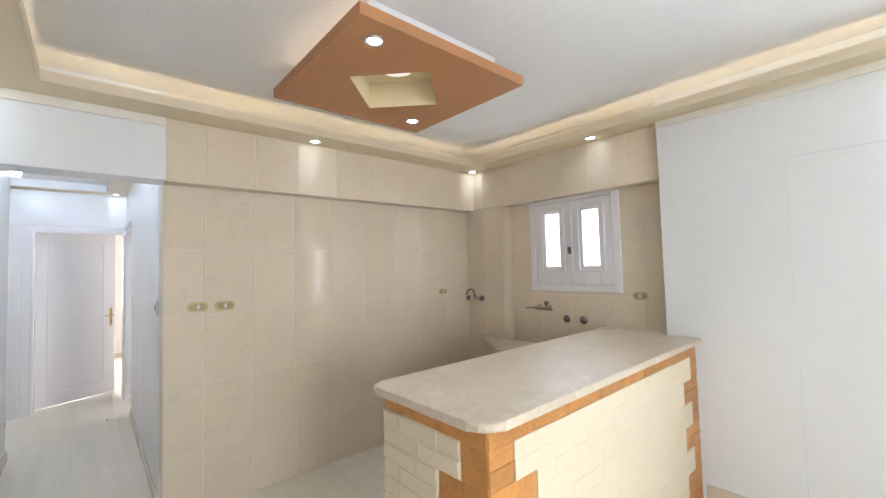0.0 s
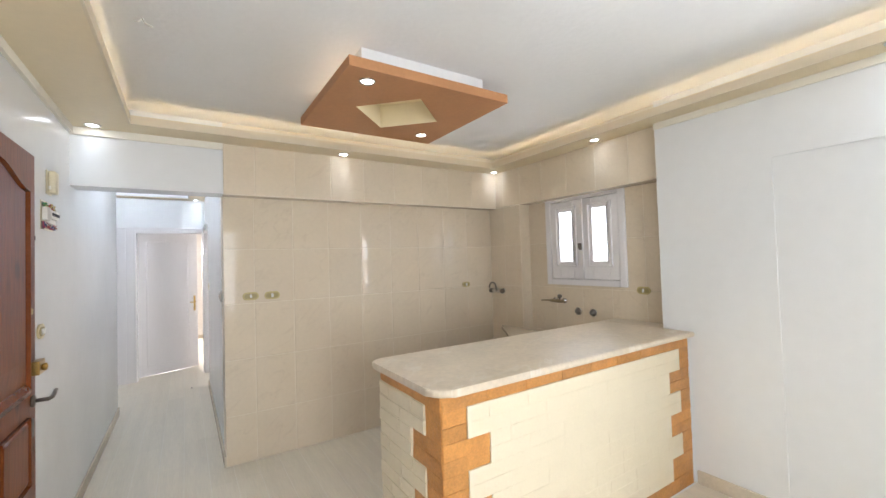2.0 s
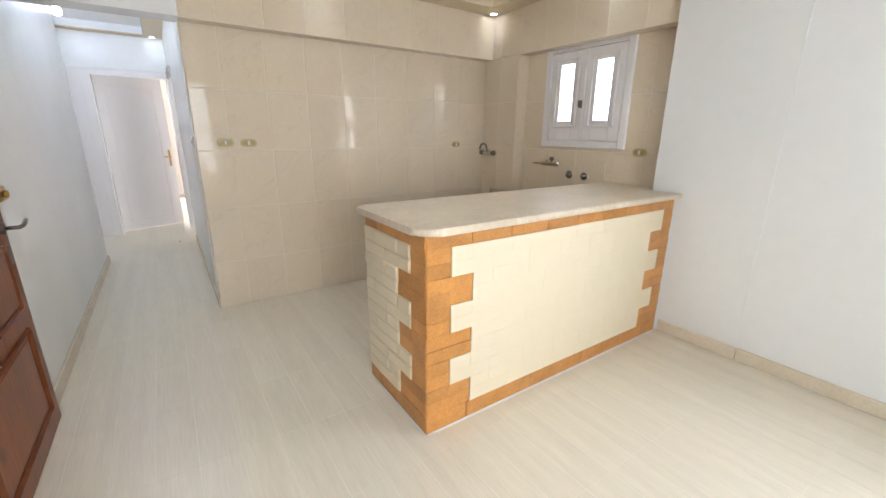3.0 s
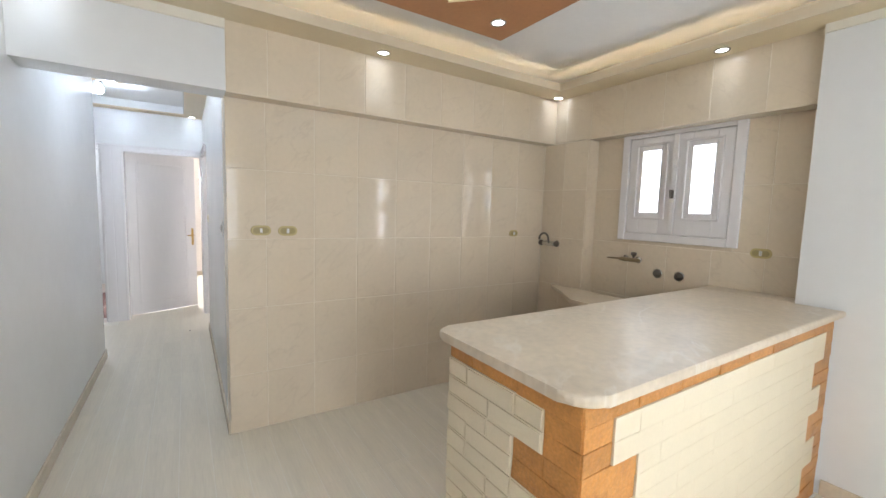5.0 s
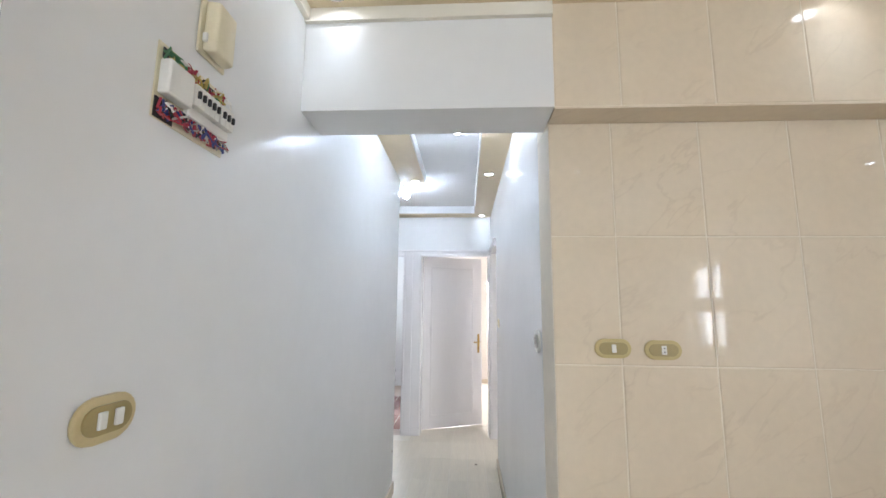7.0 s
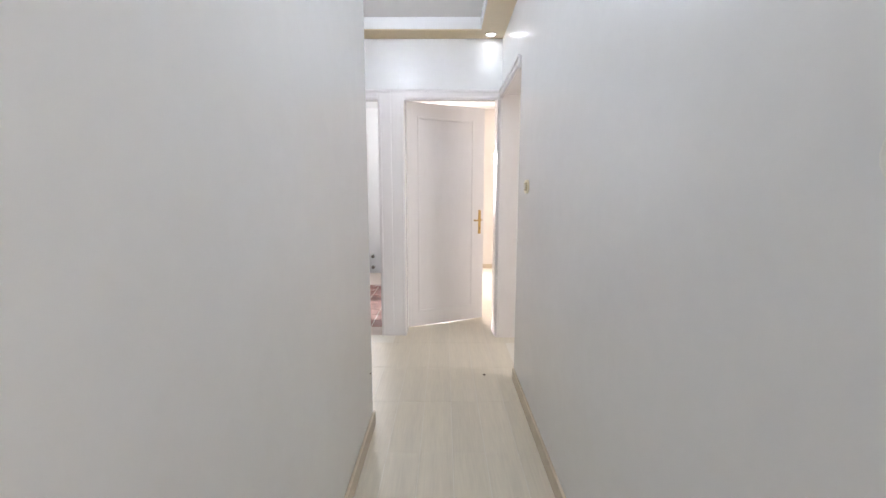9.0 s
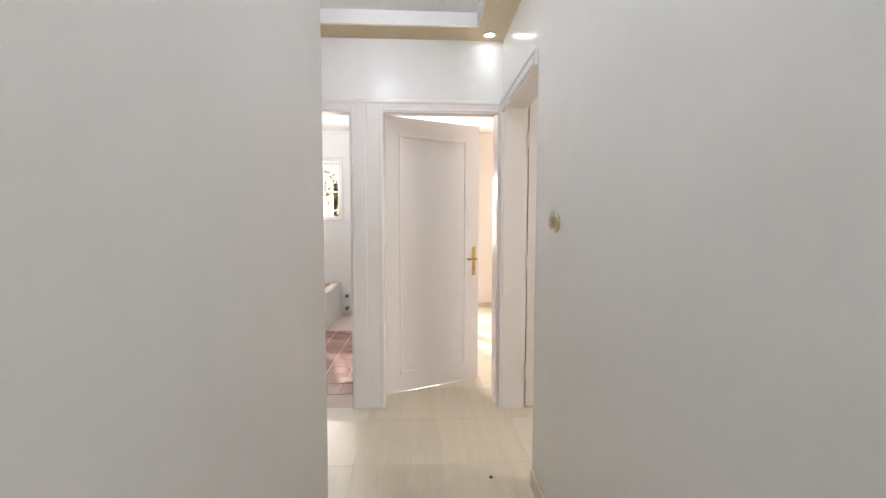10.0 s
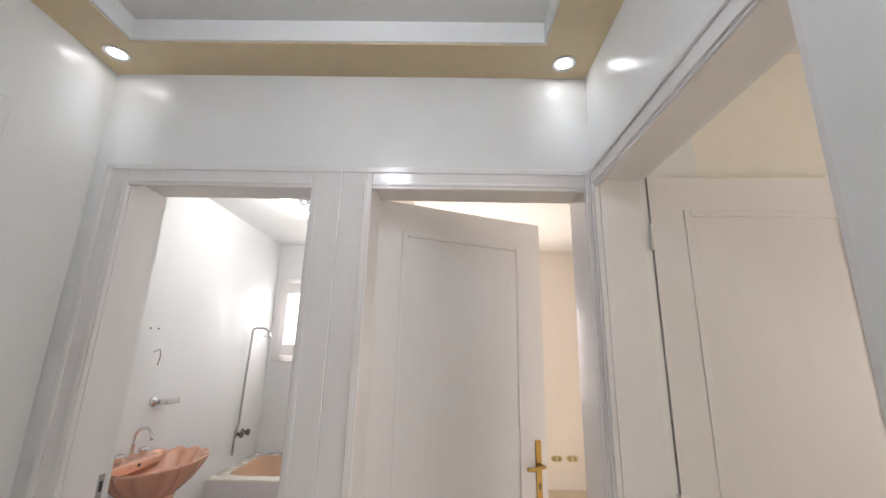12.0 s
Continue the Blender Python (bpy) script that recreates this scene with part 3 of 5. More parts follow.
def bar():
    ob = thing("bar_counter", "brick-faced breakfast bar in cream and orange with marble top", "bar counter", (BX0, BY0, 0))
    part("core", boxes((0.012, 0.012, 0, BX1 - BX0, BY1 - BY0, BH)), MORTAR, ob)
    part("base_bead", boxes((0.0, -0.016, 0, BX1 - BX0, -0.0045, 0.006), (-0.016, 0.0, 0, -0.0045, BY1 - BY0, 0.006), bevel=0.002, seg=1), WHITE_WALL, ob, "thin white cement bead along the foot")
    part("end_pier", boxes((BX1 - BX0, 0.004, 0, XR - BX0 - 0.001, BY1 - BY0, BH)), WHITE_WALL, ob, "white plaster strip against the wall")
    rnd = random.Random(4)
    lo, hi = 0.09, 0.895
    n = 12
    ch = (hi - lo) / n

    def lay(u0, u1, z0, z1, material, face, proud, key):
        flush = face == "front" and material is BRICK_C
        g = 0.0002 if flush else 0.0004 if material is BRICK_C else 0.0007
        w, h = u1 - u0 - g, z1 - z0 - g
        b = new("brick", brick_mesh(key % 4, w, h, 0.016 + proud, material, flush))
        b.parent = ob
        if face == "front":
            b.location = (u0 + 0.001, -proud, z0 + 0.001)
        else:
            b.matrix_local = pose(-proud, u1 - 0.001, z0 + 0.001, 0, 0, -90)

    def course(face, length, row, z0, z1, tooth_l, tooth_r):
        k = row // 2
        wide = k % 2 == 0
        a = (0.245 if wide else 0.125) if tooth_l else 0.0
        e = length - ((0.245 if wide else 0.12) if tooth_r else 0.0)
        key = rnd.randrange(4)
        if tooth_l:
            if wide and rnd.random() < 0.5:
                lay(0, 0.12, z0, z1, BRICK_O, face, 0.004, key)
                lay(0.12, a, z0, z1, BRICK_O, face, 0.003, key + 1)
            else:
                lay(0, a, z0, z1, BRICK_O, face, 0.004, key)
        u = a
        step = 0.235
        first = step * (0.5 if row % 2 else 1.0)
        while u < e - 0.02:
            nx = min(u + first, e)
            if e - nx < 0.05:
                nx = e
            lay(u, nx, z0, z1, BRICK_C, face, 0.008 + (rnd.uniform(0, 0.0006) if face == "front" else rnd.uniform(0.001, 0.007)), key + rnd.randrange(3))
            u, first = nx, step
        if tooth_r:
            lay(e, length, z0, z1, BRICK_O, face, 0.004, key + 2)

    fl, el = BX1 - BX0, BY1 - BY0
    for row in range(n):
        z0 = lo + row * ch
        course("front", fl, row, z0, z0 + ch, True, True)
        course("end", el, row, z0, z0 + ch, True, False)
    for face, length in (("front", fl), ("end", el)):
        for z0, z1 in ((0.0, lo), (hi, BH)):
            u = 0.0
            while u < length - 0.01:
                nx = min(u + rnd.uniform(0.2, 0.26), length)
                if length - nx < 0.08:
                    nx = length
                lay(u, nx, z0, z1, BRICK_O, face, 0.004, rnd.randrange(4))
                u = nx
    return ob


bar()


def rounded(x0, y0, x1, y1, radii, n=6):
    """A plan outline with its four corners rounded, from (x0, y0) anticlockwise."""
    out = []
    for (cx, cy, a), r in zip(((x0, y0, 180), (x1, y0, 270), (x1, y1, 0), (x0, y1, 90)), radii):
        if r <= 0:
            out.append((cx, cy))
            continue
        mx, my = cx + (r if cx == x0 else -r), cy + (r if cy == y0 else -r)
        for i in range(n + 1):
            t = radians(a + 90 * i / n)
            out.append((mx + r * math.cos(t), my + r * math.sin(t)))
    return out


slab_out = rounded(1.395, 1.082, XR - 0.001, 1.78, (0.09, 0, 0, 0.06))
worktop = thing("worktop", "cream marble worktop with rounded front edge on the bar", "worktop", (1.395, 1.082, BH))
part("slab", moved(prism(slab_out, 0.001, 0.034, 0.012), -1.395, -1.082), SLAB, worktop)
part("infill", moved(prism([(XR - 0.0005, 1.293), (XW - 0.001, 1.293), (XW - 0.001, 1.78), (XR - 0.0005, 1.78)], 0.003, 0.0335), -1.395, -1.082), SLAB, worktop, "narrow marble piece filling the window recess")


def back_counter():
    ob = thing("sink_counter", "low marble kitchen counter along the window wall", "counter", (3.05, 1.80, 0))
    part("slab", prism([(0, 0), (XB - 3.051, 0), (XB - 3.051, 1.26), (0.33, 1.2), (0.20, 0.99), (-0.01, 0.70)], 0.77, 0.80, 0.004), TILE, ob, "cream marble slab")
    # dark brown block stands in for the shade of the gap under the slab
    part("gap_block", boxes((0.09, 0.10, 0, 0.38, 0.66, 0.769)), BARK, ob, "dark brown block filling the shaded gap under the slab")


back_counter()


# ---- switches, sockets and valves ----
def stadium(w, h, d, bevel=0.004):
    r = h / 2
    out = [(w / 2 - r + r * math.cos(a), r * math.sin(a)) for a in [math.pi * (-0.5 + i / 10) for i in range(11)]]
    out += [(-w / 2 + r + r * math.cos(a), r * math.sin(a)) for a in [math.pi * (0.5 + i / 10) for i in range(11)]]
    bm = prism(out, 0, d, bevel, 2)
    bm.transform(Matrix.Rotation(radians(90), 4, "X") @ Matrix.Scale(-1, 4, (0, 0, 1)))
    bm.transform(Matrix.Scale(-1, 4, (0, 1, 0)) @ Matrix.Scale(-1, 4, (0, 0, 1)))
    for v in bm.verts:
        v.co.y = -abs(v.co.y)
    return bm


def oval_switch(x, y, z, rz, w, h, keys, outer, inner, label, kind="light_switch", cat="switch"):
    """Faces local -y."""
    ob = thing(kind, label, cat, (x, y, z), rz=rz)
    part("plate", stadium(w, h, 0.009), outer, ob)
    part("insert", moved(stadium(w * 0.78, h * 0.62, 0.004, 0.0015), 0, -0.0085, 0), inner, ob, "darker oval insert")
    for k in range(keys):
        u = (k - (keys - 1) / 2) * 0.03
        if kind == "light_switch":
            part("rocker", moved(boxes((-0.007, -0.006, -0.013, 0.007, 0, 0.013), bevel=0.002), u, -0.0124, 0), WHITE_PLASTIC, ob)
        else:
            part("outlet", moved(boxes((-0.008, -0.003, -0.014, 0.008, 0, 0.014), bevel=0.001), u, -0.0124, 0), WHITE_PLASTIC, ob)
            for s in (-1, 1):
                part("pin_hole", moved(lathe([(0.0025, 0), (0.0025, -0.0008)], 8, "y"), u, -0.0155, 0.006 * s), BLACK, ob)
    return ob


oval_switch(1.002, YT - 0.0005, 1.28, 0, 0.118, 0.062, 1, GOLD_PLASTIC, OLIVE_PLASTIC, "old-gold oval light switch on the tiled wall")
oval_switch(1.160, YT - 0.0005, 1.277, 0, 0.118, 0.062, 1, GOLD_PLASTIC, OLIVE_PLASTIC, "old-gold oval socket outlet on the tiled wall", "socket", "socket")
oval_switch(3.095, YT - 0.0005, 1.252, 0, 0.10, 0.056, 1, GOLD_PLASTIC, OLIVE_PLASTIC, "old-gold oval socket in the kitchen corner", "socket", "socket")
oval_switch(XW - 0.0005, 1.522, 1.232, -90, 0.115, 0.06, 1, GOLD_PLASTIC, OLIVE_PLASTIC, "old-gold oval socket beside the kitchen window", "socket", "socket")
oval_switch(XL + 0.0005, 2.472, 1.228, 90, 0.114, 0.07, 2, CREAM_PLASTIC, OLIVE_PLASTIC, "cream double light switch beside the entrance door")
oval_switch(XC - 0.0005, 5.438, 1.283, -90, 0.116, 0.076, 1, CHIME, OLIVE_PLASTIC, "cream rounded light switch in the corridor")
oval_switch(XC - 0.0005, 3.505, 1.278, -90, 0.112, 0.085, 1, WHITE_PLASTIC, GREY_PLASTIC, "white rounded light switch in the corridor")
oval_switch(1.467, 9.8995, 0.372, 0, 0.12, 0.06, 1, CREAM_PLASTIC, OLIVE_PLASTIC, "cream oval socket low on the bedroom wall", "socket", "socket")
oval_switch(1.63, 9.8995, 0.374, 0, 0.12, 0.06, 1, CREAM_PLASTIC, OLIVE_PLASTIC, "cream oval socket low on the bedroom wall", "socket", "socket")


def wall_mixer():
    ob = thing("kitchen_tap", "chrome wall tap with a curved spout over the counter", "tap", (XB, 3.07, 1.17))
    part("body", moved(lathe([(0.016, -0.075), (0.02, -0.07), (0.02, 0.07), (0.016, 0.075)], 16, "y"), -0.06), CHROME, ob, smooth=True)
    for s in (-1, 1):
        part("valve_handle", moved(lathe([(0.012, 0), (0.026, 0.006), (0.024, 0.03), (0.01, 0.036)], 12, "y"), -0.06, 0.072 if s > 0 else -0.108, 0), DARK_METAL, ob, "dark chrome knob", True)
        part("inlet", moved(lathe([(0.027, -0.001), (0.027, -0.008), (0.012, -0.012), (0.012, -0.06)], 14, "x"), 0, 0.05 * s, 0), CHROME, ob, smooth=True)
    part("spout", tube([(-0.075, -0.02, 0.0), (-0.08, -0.015, 0.03)] + arc((-0.085, 0.035, 0.035), 0.055, 180, 15, 9, 'yz') + [(-0.085, 0.09, 0.03)], 0.009), DARK_METAL, ob, smooth=True)


def sink_tap():
    ob = thing("mixer_tap", "bronzed wall mixer tap with a long flat spout", "tap", (XW, 2.36, 1.10))
    for s in (-1, 1):
        part("inlet", moved(lathe([(0.026, -0.001), (0.026, -0.008), (0.012, -0.012), (0.012, -0.06)], 14, "x"), 0, 0.055 * s, 0), CHROME, ob, smooth=True)
    part("body", moved(lathe([(0.006, -0.10), (0.014, -0.085), (0.017, -0.05), (0.017, 0.05), (0.012, 0.075)], 14, "y"), -0.06), OLD_BRASS, ob, smooth=True)
    spout = tube([(0, 0.05, 0.0), (-0.01, 0.09, 0.002), (-0.015, 0.13, 0.0), (-0.02, 0.165, -0.004)], 0.012)
    for v in spout.verts:
        v.co.z *= 0.6
    part("spout", moved(spout, -0.06), OLD_BRASS, ob, smooth=True)
    part("lever", moved(lathe([(0.008, 0.012), (0.008, 0.03), (0.02, 0.036), (0.022, 0.055), (0.012, 0.062)], 12), -0.06, -0.045, 0), DARK_METAL, ob, smooth=True)


wall_mixer()
sink_tap()
for yy in (2.15, 1.993):
    v = thing("stop_valve", "dark round pipe stop below the kitchen window", "valve", (XW, yy, 1.015), group="stop valves below the window")
    part("cover", lathe([(0.031, -0.001), (0.031, -0.008), (0.02, -0.012), (0.018, -0.035), (0.008, -0.038)], 16, "x"), DARK_METAL, v, smooth=True)
    part("collar", moved(lathe([(0.036, -0.0005), (0.036, -0.005), (0.03, -0.006)], 16, "x")), CHROME, v, smooth=True)


# ---- kitchen window ----
def casement(parent, w, h, pane_w, pane_h, pane_dz, glass, stile_mat, x0):
    """One leaf in the yz plane, seen from -x; its lower hinge corner at the local origin, running +y."""
    y0, y1 = (w - pane_w) / 2, (w + pane_w) / 2
    z0, z1 = pane_dz, pane_dz + pane_h
    leaf = part("casement", boxes((0, 0, 0, 0.035, y0, h), (0, y1, 0, 0.035, w, h), (0, y0, 0, 0.035, y1, z0), (0, y0, z1, 0.035, y1, h), bevel=0.003, seg=1), stile_mat, parent)
    m = 0.042
    part("moulding", boxes((-0.013, y0 - m, z0 - m, 0.002, y0 - m + 0.014, z1 + m), (-0.013, y1 + m - 0.014, z0 - m, 0.002, y1 + m, z1 + m), (-0.013, y0 - m, z0 - m, 0.002, y1 + m, z0 - m + 0.014), (-0.013, y0 - m, z1 + m - 0.014, 0.002, y1 + m, z1 + m), bevel=0.003, seg=1), stile_mat, leaf)
    part("bead", boxes((-0.006, y0, z0, 0.006, y0 + 0.008, z1), (-0.006, y1 - 0.008, z0, 0.006, y1, z1), (-0.006, y0, z0, 0.006, y1, z0 + 0.008), (-0.006, y0, z1 - 0.008, 0.006, y1, z1)), stile_mat, leaf)
    g = part("pane", boxes((0.012, y0 + 0.001, z0 + 0.001, 0.016, y1 - 0.001, z1 - 0.001)), glass, leaf, "frosted glass pane")
    g.visible_shadow = False
    leaf.location = x0
    return leaf


def kitchen_window():
    ob = tagged(thing("window_1", "white wooden kitchen window with two frosted panes, shut", "window", (XW - 0.02, 1.65, 1.25)), kind="structure")
    W, H = 0.845, 0.808
    part("window_frame", boxes((0, 0, 0, 0.028, 0.06, H), (0, W - 0.06, 0, 0.028, W, H), (0, 0.06, 0, 0.028, W - 0.06, 0.055), (0, 0.06, H - 0.03, 0.028, W - 0.06, H), bevel=0.004, seg=1), WHITE_WOOD, ob)
    lw = (W - 0.124) / 2
    for k in (0, 1):
        casement(ob, lw - 0.005, H - 0.096, 0.155, 0.475, 0.15, FROST, WHITE_WOOD, (0.009, 0.064 + k * (lw + 0.001), 0.060))
    part("stop_bead", boxes((0.046, 0.05, 0.045, 0.06, 0.085, H - 0.02), (0.046, W - 0.085, 0.045, 0.06, W - 0.05, H - 0.02), (0.046, 0.085, 0.045, 0.06, W - 0.085, 0.085), (0.046, 0.085, H - 0.06, 0.06, W - 0.085, H - 0.02), (0.046, W / 2 - 0.03, 0.085, 0.06, W / 2 + 0.03, H - 0.06)), WHITE_WOOD, ob)
    part("cover_strip", boxes((-0.012, W / 2 - 0.018, 0.058, 0.003, W / 2 + 0.018, H - 0.034), bevel=0.003), WHITE_WOOD, ob)
    part("espagnolette", moved(boxes((-0.03, -0.012, -0.03, -0.012, 0.012, 0.03), bevel=0.004), 0, W / 2, 0.35), DARK_METAL, ob, "dark metal window catch")
    part("catch_lever", tube([(-0.03, W / 2, 0.36), (-0.055, W / 2 - 0.005, 0.375), (-0.06, W / 2 - 0.01, 0.33)], 0.006), DARK_METAL, ob)
    part("latch_plate", moved(boxes((-0.014, -0.02, -0.008, -0.011, 0.02, 0.008)), 0, W / 2, 0.30), WHITE_PLASTIC, ob)


kitchen_window()


def plain_window(name, label, x0, y0, z0, w, h, rz, bar_half=0.02):
    """A white two-leaf window filling an opening; local x along it, local y through the wall."""
    ob = tagged(thing(name, label, "window", (x0, y0, z0), rz=rz), kind="structure")
    f = 0.06
    part("window_frame", boxes((0, 0, 0, f, 0.06, h), (w - f, 0, 0, w, 0.06, h), (f, 0, 0, w - f, 0.06, f), (f, 0, h - f, w - f, 0.06, h), (w / 2 - 0.04, 0.005, f, w / 2 + 0.04, 0.055, h - f), bevel=0.004, seg=1), WHITE_WOOD, ob)
    for k in (0, 1):
        a = f if k == 0 else w / 2 + 0.04
        b = w / 2 - 0.04 if k == 0 else w - f
        part("glazing_bar", boxes((a, 0.012, h * 0.5 - bar_half, b, 0.045, h * 0.5 + bar_half)), WHITE_WOOD, ob)
        for z_0, z_1 in ((f, h * 0.5 - bar_half), (h * 0.5 + bar_half, h - f)):
            g = part("pane", boxes((a + 0.001, 0.027, z_0 + 0.001, b - 0.001, 0.031, z_1 - 0.001)), GLASS, ob)
            g.visible_shadow = False
    return ob


plain_window("window_2", "white wooden living room window", 3.52, -0.13, 0.92, 0.82, 1.126, -90, 0.09)
# the back wall's window is unseen, added to go with the fill lamp
plain_window("added_window_3", "wide white wooden window added, unseen, in the back wall to light the room", 0.1, YBACK - 0.05, 0.5, 1.4, 1.8, 0)
plain_window("window_4", "white wooden bedroom window", 0.1, 9.95, 0.9, 0.5, 1.1, 0)
plain_window("window_5", "white wooden side room window", 3.46, 5.7, 0.9, 1.0, 1.1, -90)


# ---- ceiling panel and lamps ----
def ceiling_panel():
    ob = thing("ceiling_panel", "square terracotta ceiling panel with a diamond recess and lamps", "ceiling panel", (1.712, 1.96, ZS))
    a, b, d = 0.488, 0.468, 0.28
    bm = bmesh.new()
    sq = [(-a, -b), (a, -b), (a, b), (-a, b)]
    dm = [(0, -d), (d, 0), (0, d), (-d, 0)]
    for z in (0.0, 0.05):
        o = [bm.verts.new((x, y, z)) for x, y in sq]
        i = [bm.verts.new((x, y, z)) for x, y in dm]
        for k in range(4):
            n = (k + 1) % 4
            bm.faces.new((o[k], o[n], i[k]))
            bm.faces.new((o[n], i[n], i[k]))
        if z == 0:
            o0, i0 = o, i
    for k in range(4):
        n = (k + 1) % 4
        bm.faces.new((o0[k], o0[n], o[n], o[k]))
    part("board", bm, TERRACOTTA, ob)
    c = 0.385
    core = bmesh.new()
    lo = [core.verts.new((x, y, 0.051)) for x, y in ((-c, -c + 0.02), (c, -c + 0.02), (c, c - 0.02), (-c, c - 0.02))]
    hi = [core.verts.new((v.co.x, v.co.y, ZC - ZS - 0.001)) for v in lo]
    for k in range(4):
        core.faces.new((lo[k], lo[(k + 1) % 4], hi[(k + 1) % 4], hi[k]))
    for s, off in ((hi, 0),):
        core.faces.new(s)
    part("core", core, CEILING, ob, "white plaster core behind the board")
    sides = bmesh.new()
    lo = [sides.verts.new((x, y, 0.0)) for x, y in dm]
    hi = [sides.verts.new((x, y, 0.15)) for x, y in dm]
    for k in range(4):
        sides.faces.new((lo[k], lo[(k + 1) % 4], hi[(k + 1) % 4], hi[k]))
    sides.faces.new(hi)
    part("recess", sides, RECESS, ob, "cream lined recess")
    part("dome", moved(lathe([(0.11, 0.149), (0.11, 0.143), (0.095, 0.128), (0.06, 0.116), (0.025, 0.111), (0.0, 0.11)], 28)), DOME, ob, "opal glass dome", True)
    z0, z1 = 0.052, 0.062
    e = 0.40
    part("light_strip", boxes((-e - 0.008, -e, z0, -e + 0.004, e, z1)), PANEL_STRIP, ob, "warm light strip hidden above the board")
    return ob


ceiling_panel()


def downlight(x, y, z, label, watts, color, group):
    ob = thing("downlight", label, "downlight", (x, y, z), group)
    part("trim_ring", lathe([(0.03, 0.004), (0.03, -0.002), (0.034, -0.006), (0.042, -0.005), (0.045, 0.0)], 24), CHROME, ob, smooth=True)
    part("lens", lathe([(0.030, 0.002), (0.030, -0.001), (0.0, -0.002)], 20), LED, ob, "bright white lens")
    spot_lamp(x, y, z - 0.012, watts, color)


COOL = (0.70, 0.86, 1.0)
for x, y in ((0.086, 3.02), (1.715, 3.015), (3.375, 3.03), (3.34, 1.74), (0.10, 1.0), (3.28, 0.1)):
    downlight(x, y, ZS, "small round white downlight set in the beige border", 1.6, COOL, "downlights in the room")
for x, y in ((1.362, 1.615), (2.04, 2.258)):
    downlight(x, y, ZS, "small round white downlight in the terracotta panel", 10.0, COOL, "downlights in the panel")
for x, y in ((0.088, 5.19), (0.713, 5.02), (0.709, 6.492), (-0.947, 6.46), (0.09, 3.75), (0.72, 3.75)):
    downlight(x, y, ZHS, "small round white downlight in the hall border", 2.2, COOL, "downlights in the hall")


def bare_bulb(x, y, z, label, material):
    ob = thing("bulb_lamp", label, "lamp", (x, y, z))
    part("rose", lathe([(0.05, -0.0005), (0.05, -0.012), (0.035, -0.022), (0.022, -0.028), (0.022, -0.05), (0.018, -0.055)], 20), CHROME, ob, "chrome lamp holder", True)
    part("bulb", lathe([(0.013, -0.052), (0.016, -0.062), (0.032, -0.085), (0.036, -0.105), (0.03, -0.128), (0.016, -0.139), (0.0, -0.142)], 20), material, ob, "glowing round bulb", True)


bare_bulb(0.475, 4.13, ZHC, "bare cool white bulb under the corridor ceiling", BULB)
bare_bulb(-0.045, 5.56, ZHC, "bare cool white bulb under the lobby ceiling", BULB)
bare_bulb(-0.82, 8.10, 2.54, "bare white bulb under the bathroom ceiling", BULB_BATH)
hook = thing("ceiling_hook", "small cut wire stub in the white ceiling", "wire stub", (0.425, 1.83, ZC))
part("wire", tube([(0, 0, 0), (0.01, 0.0, -0.02), (0.035, 0.01, -0.025)], 0.003, 6), GREY_PLASTIC, hook)
part("wire", tube([(0, 0.01, 0), (-0.015, 0.012, -0.015), (-0.03, 0.02, -0.012)], 0.003, 6), WHITE_PLASTIC, hook)


# ---- doors ----
def frame_panel(w, h, t, rails, material):
    """A leaf body with sunk fields; local x along the width, y through the thickness, z up. rails: list of (x0, z0, x1, z1) fields."""
    xs = sorted({0, w, *[r[0] for r in rails], *[r[2] for r in rails]})
    zs = sorted({0, h, *[r[1] for r in rails], *[r[3] for r in rails]})
    bs = []
    for x0, x1 in zip(xs, xs[1:]):
        for z0, z1 in zip(zs, zs[1:]):
            inside = any(r[0] <= x0 and x1 <= r[2] and r[1] <= z0 and z1 <= r[3] for r in rails)
            bs.append((x0, 0.004 if inside else 0, z0, x1, t - (0.004 if inside else 0), z1))
    bm = boxes(*bs)
    bmesh.ops.remove_doubles(bm, verts=bm.verts, dist=1e-5)
    return bm


def lever_set(parent, x, z, side, material, flip=1):
    """Long plate and lever on one face: side -1 is the face at y = 0."""
    y = 0.0 if side < 0 else 0.04
    s = side
    plate = part("handle_plate", moved(boxes((-0.014, -0.003, -0.115, 0.014, 0.003, 0.115), bevel=0.0025), x, y + s * 0.0035, z), material, parent, "long brass plate")
    part("lever", tube([(x, y + s * 0.006, z + 0.02), (x, y + s * 0.045, z + 0.02), (x - 0.03 * flip, y + s * 0.052, z + 0.022), (x - 0.06 * flip, y + s * 0.05, z + 0.016), (x - 0.085 * flip, y + s * 0.048, z + 0.020)], 0.008), material, plate, smooth=True)
    part("keyhole", moved(boxes((-0.004, -0.001, -0.012, 0.004, 0.001, 0.012)), x, y + s * 0.0075, z - 0.06), BLACK, plate)


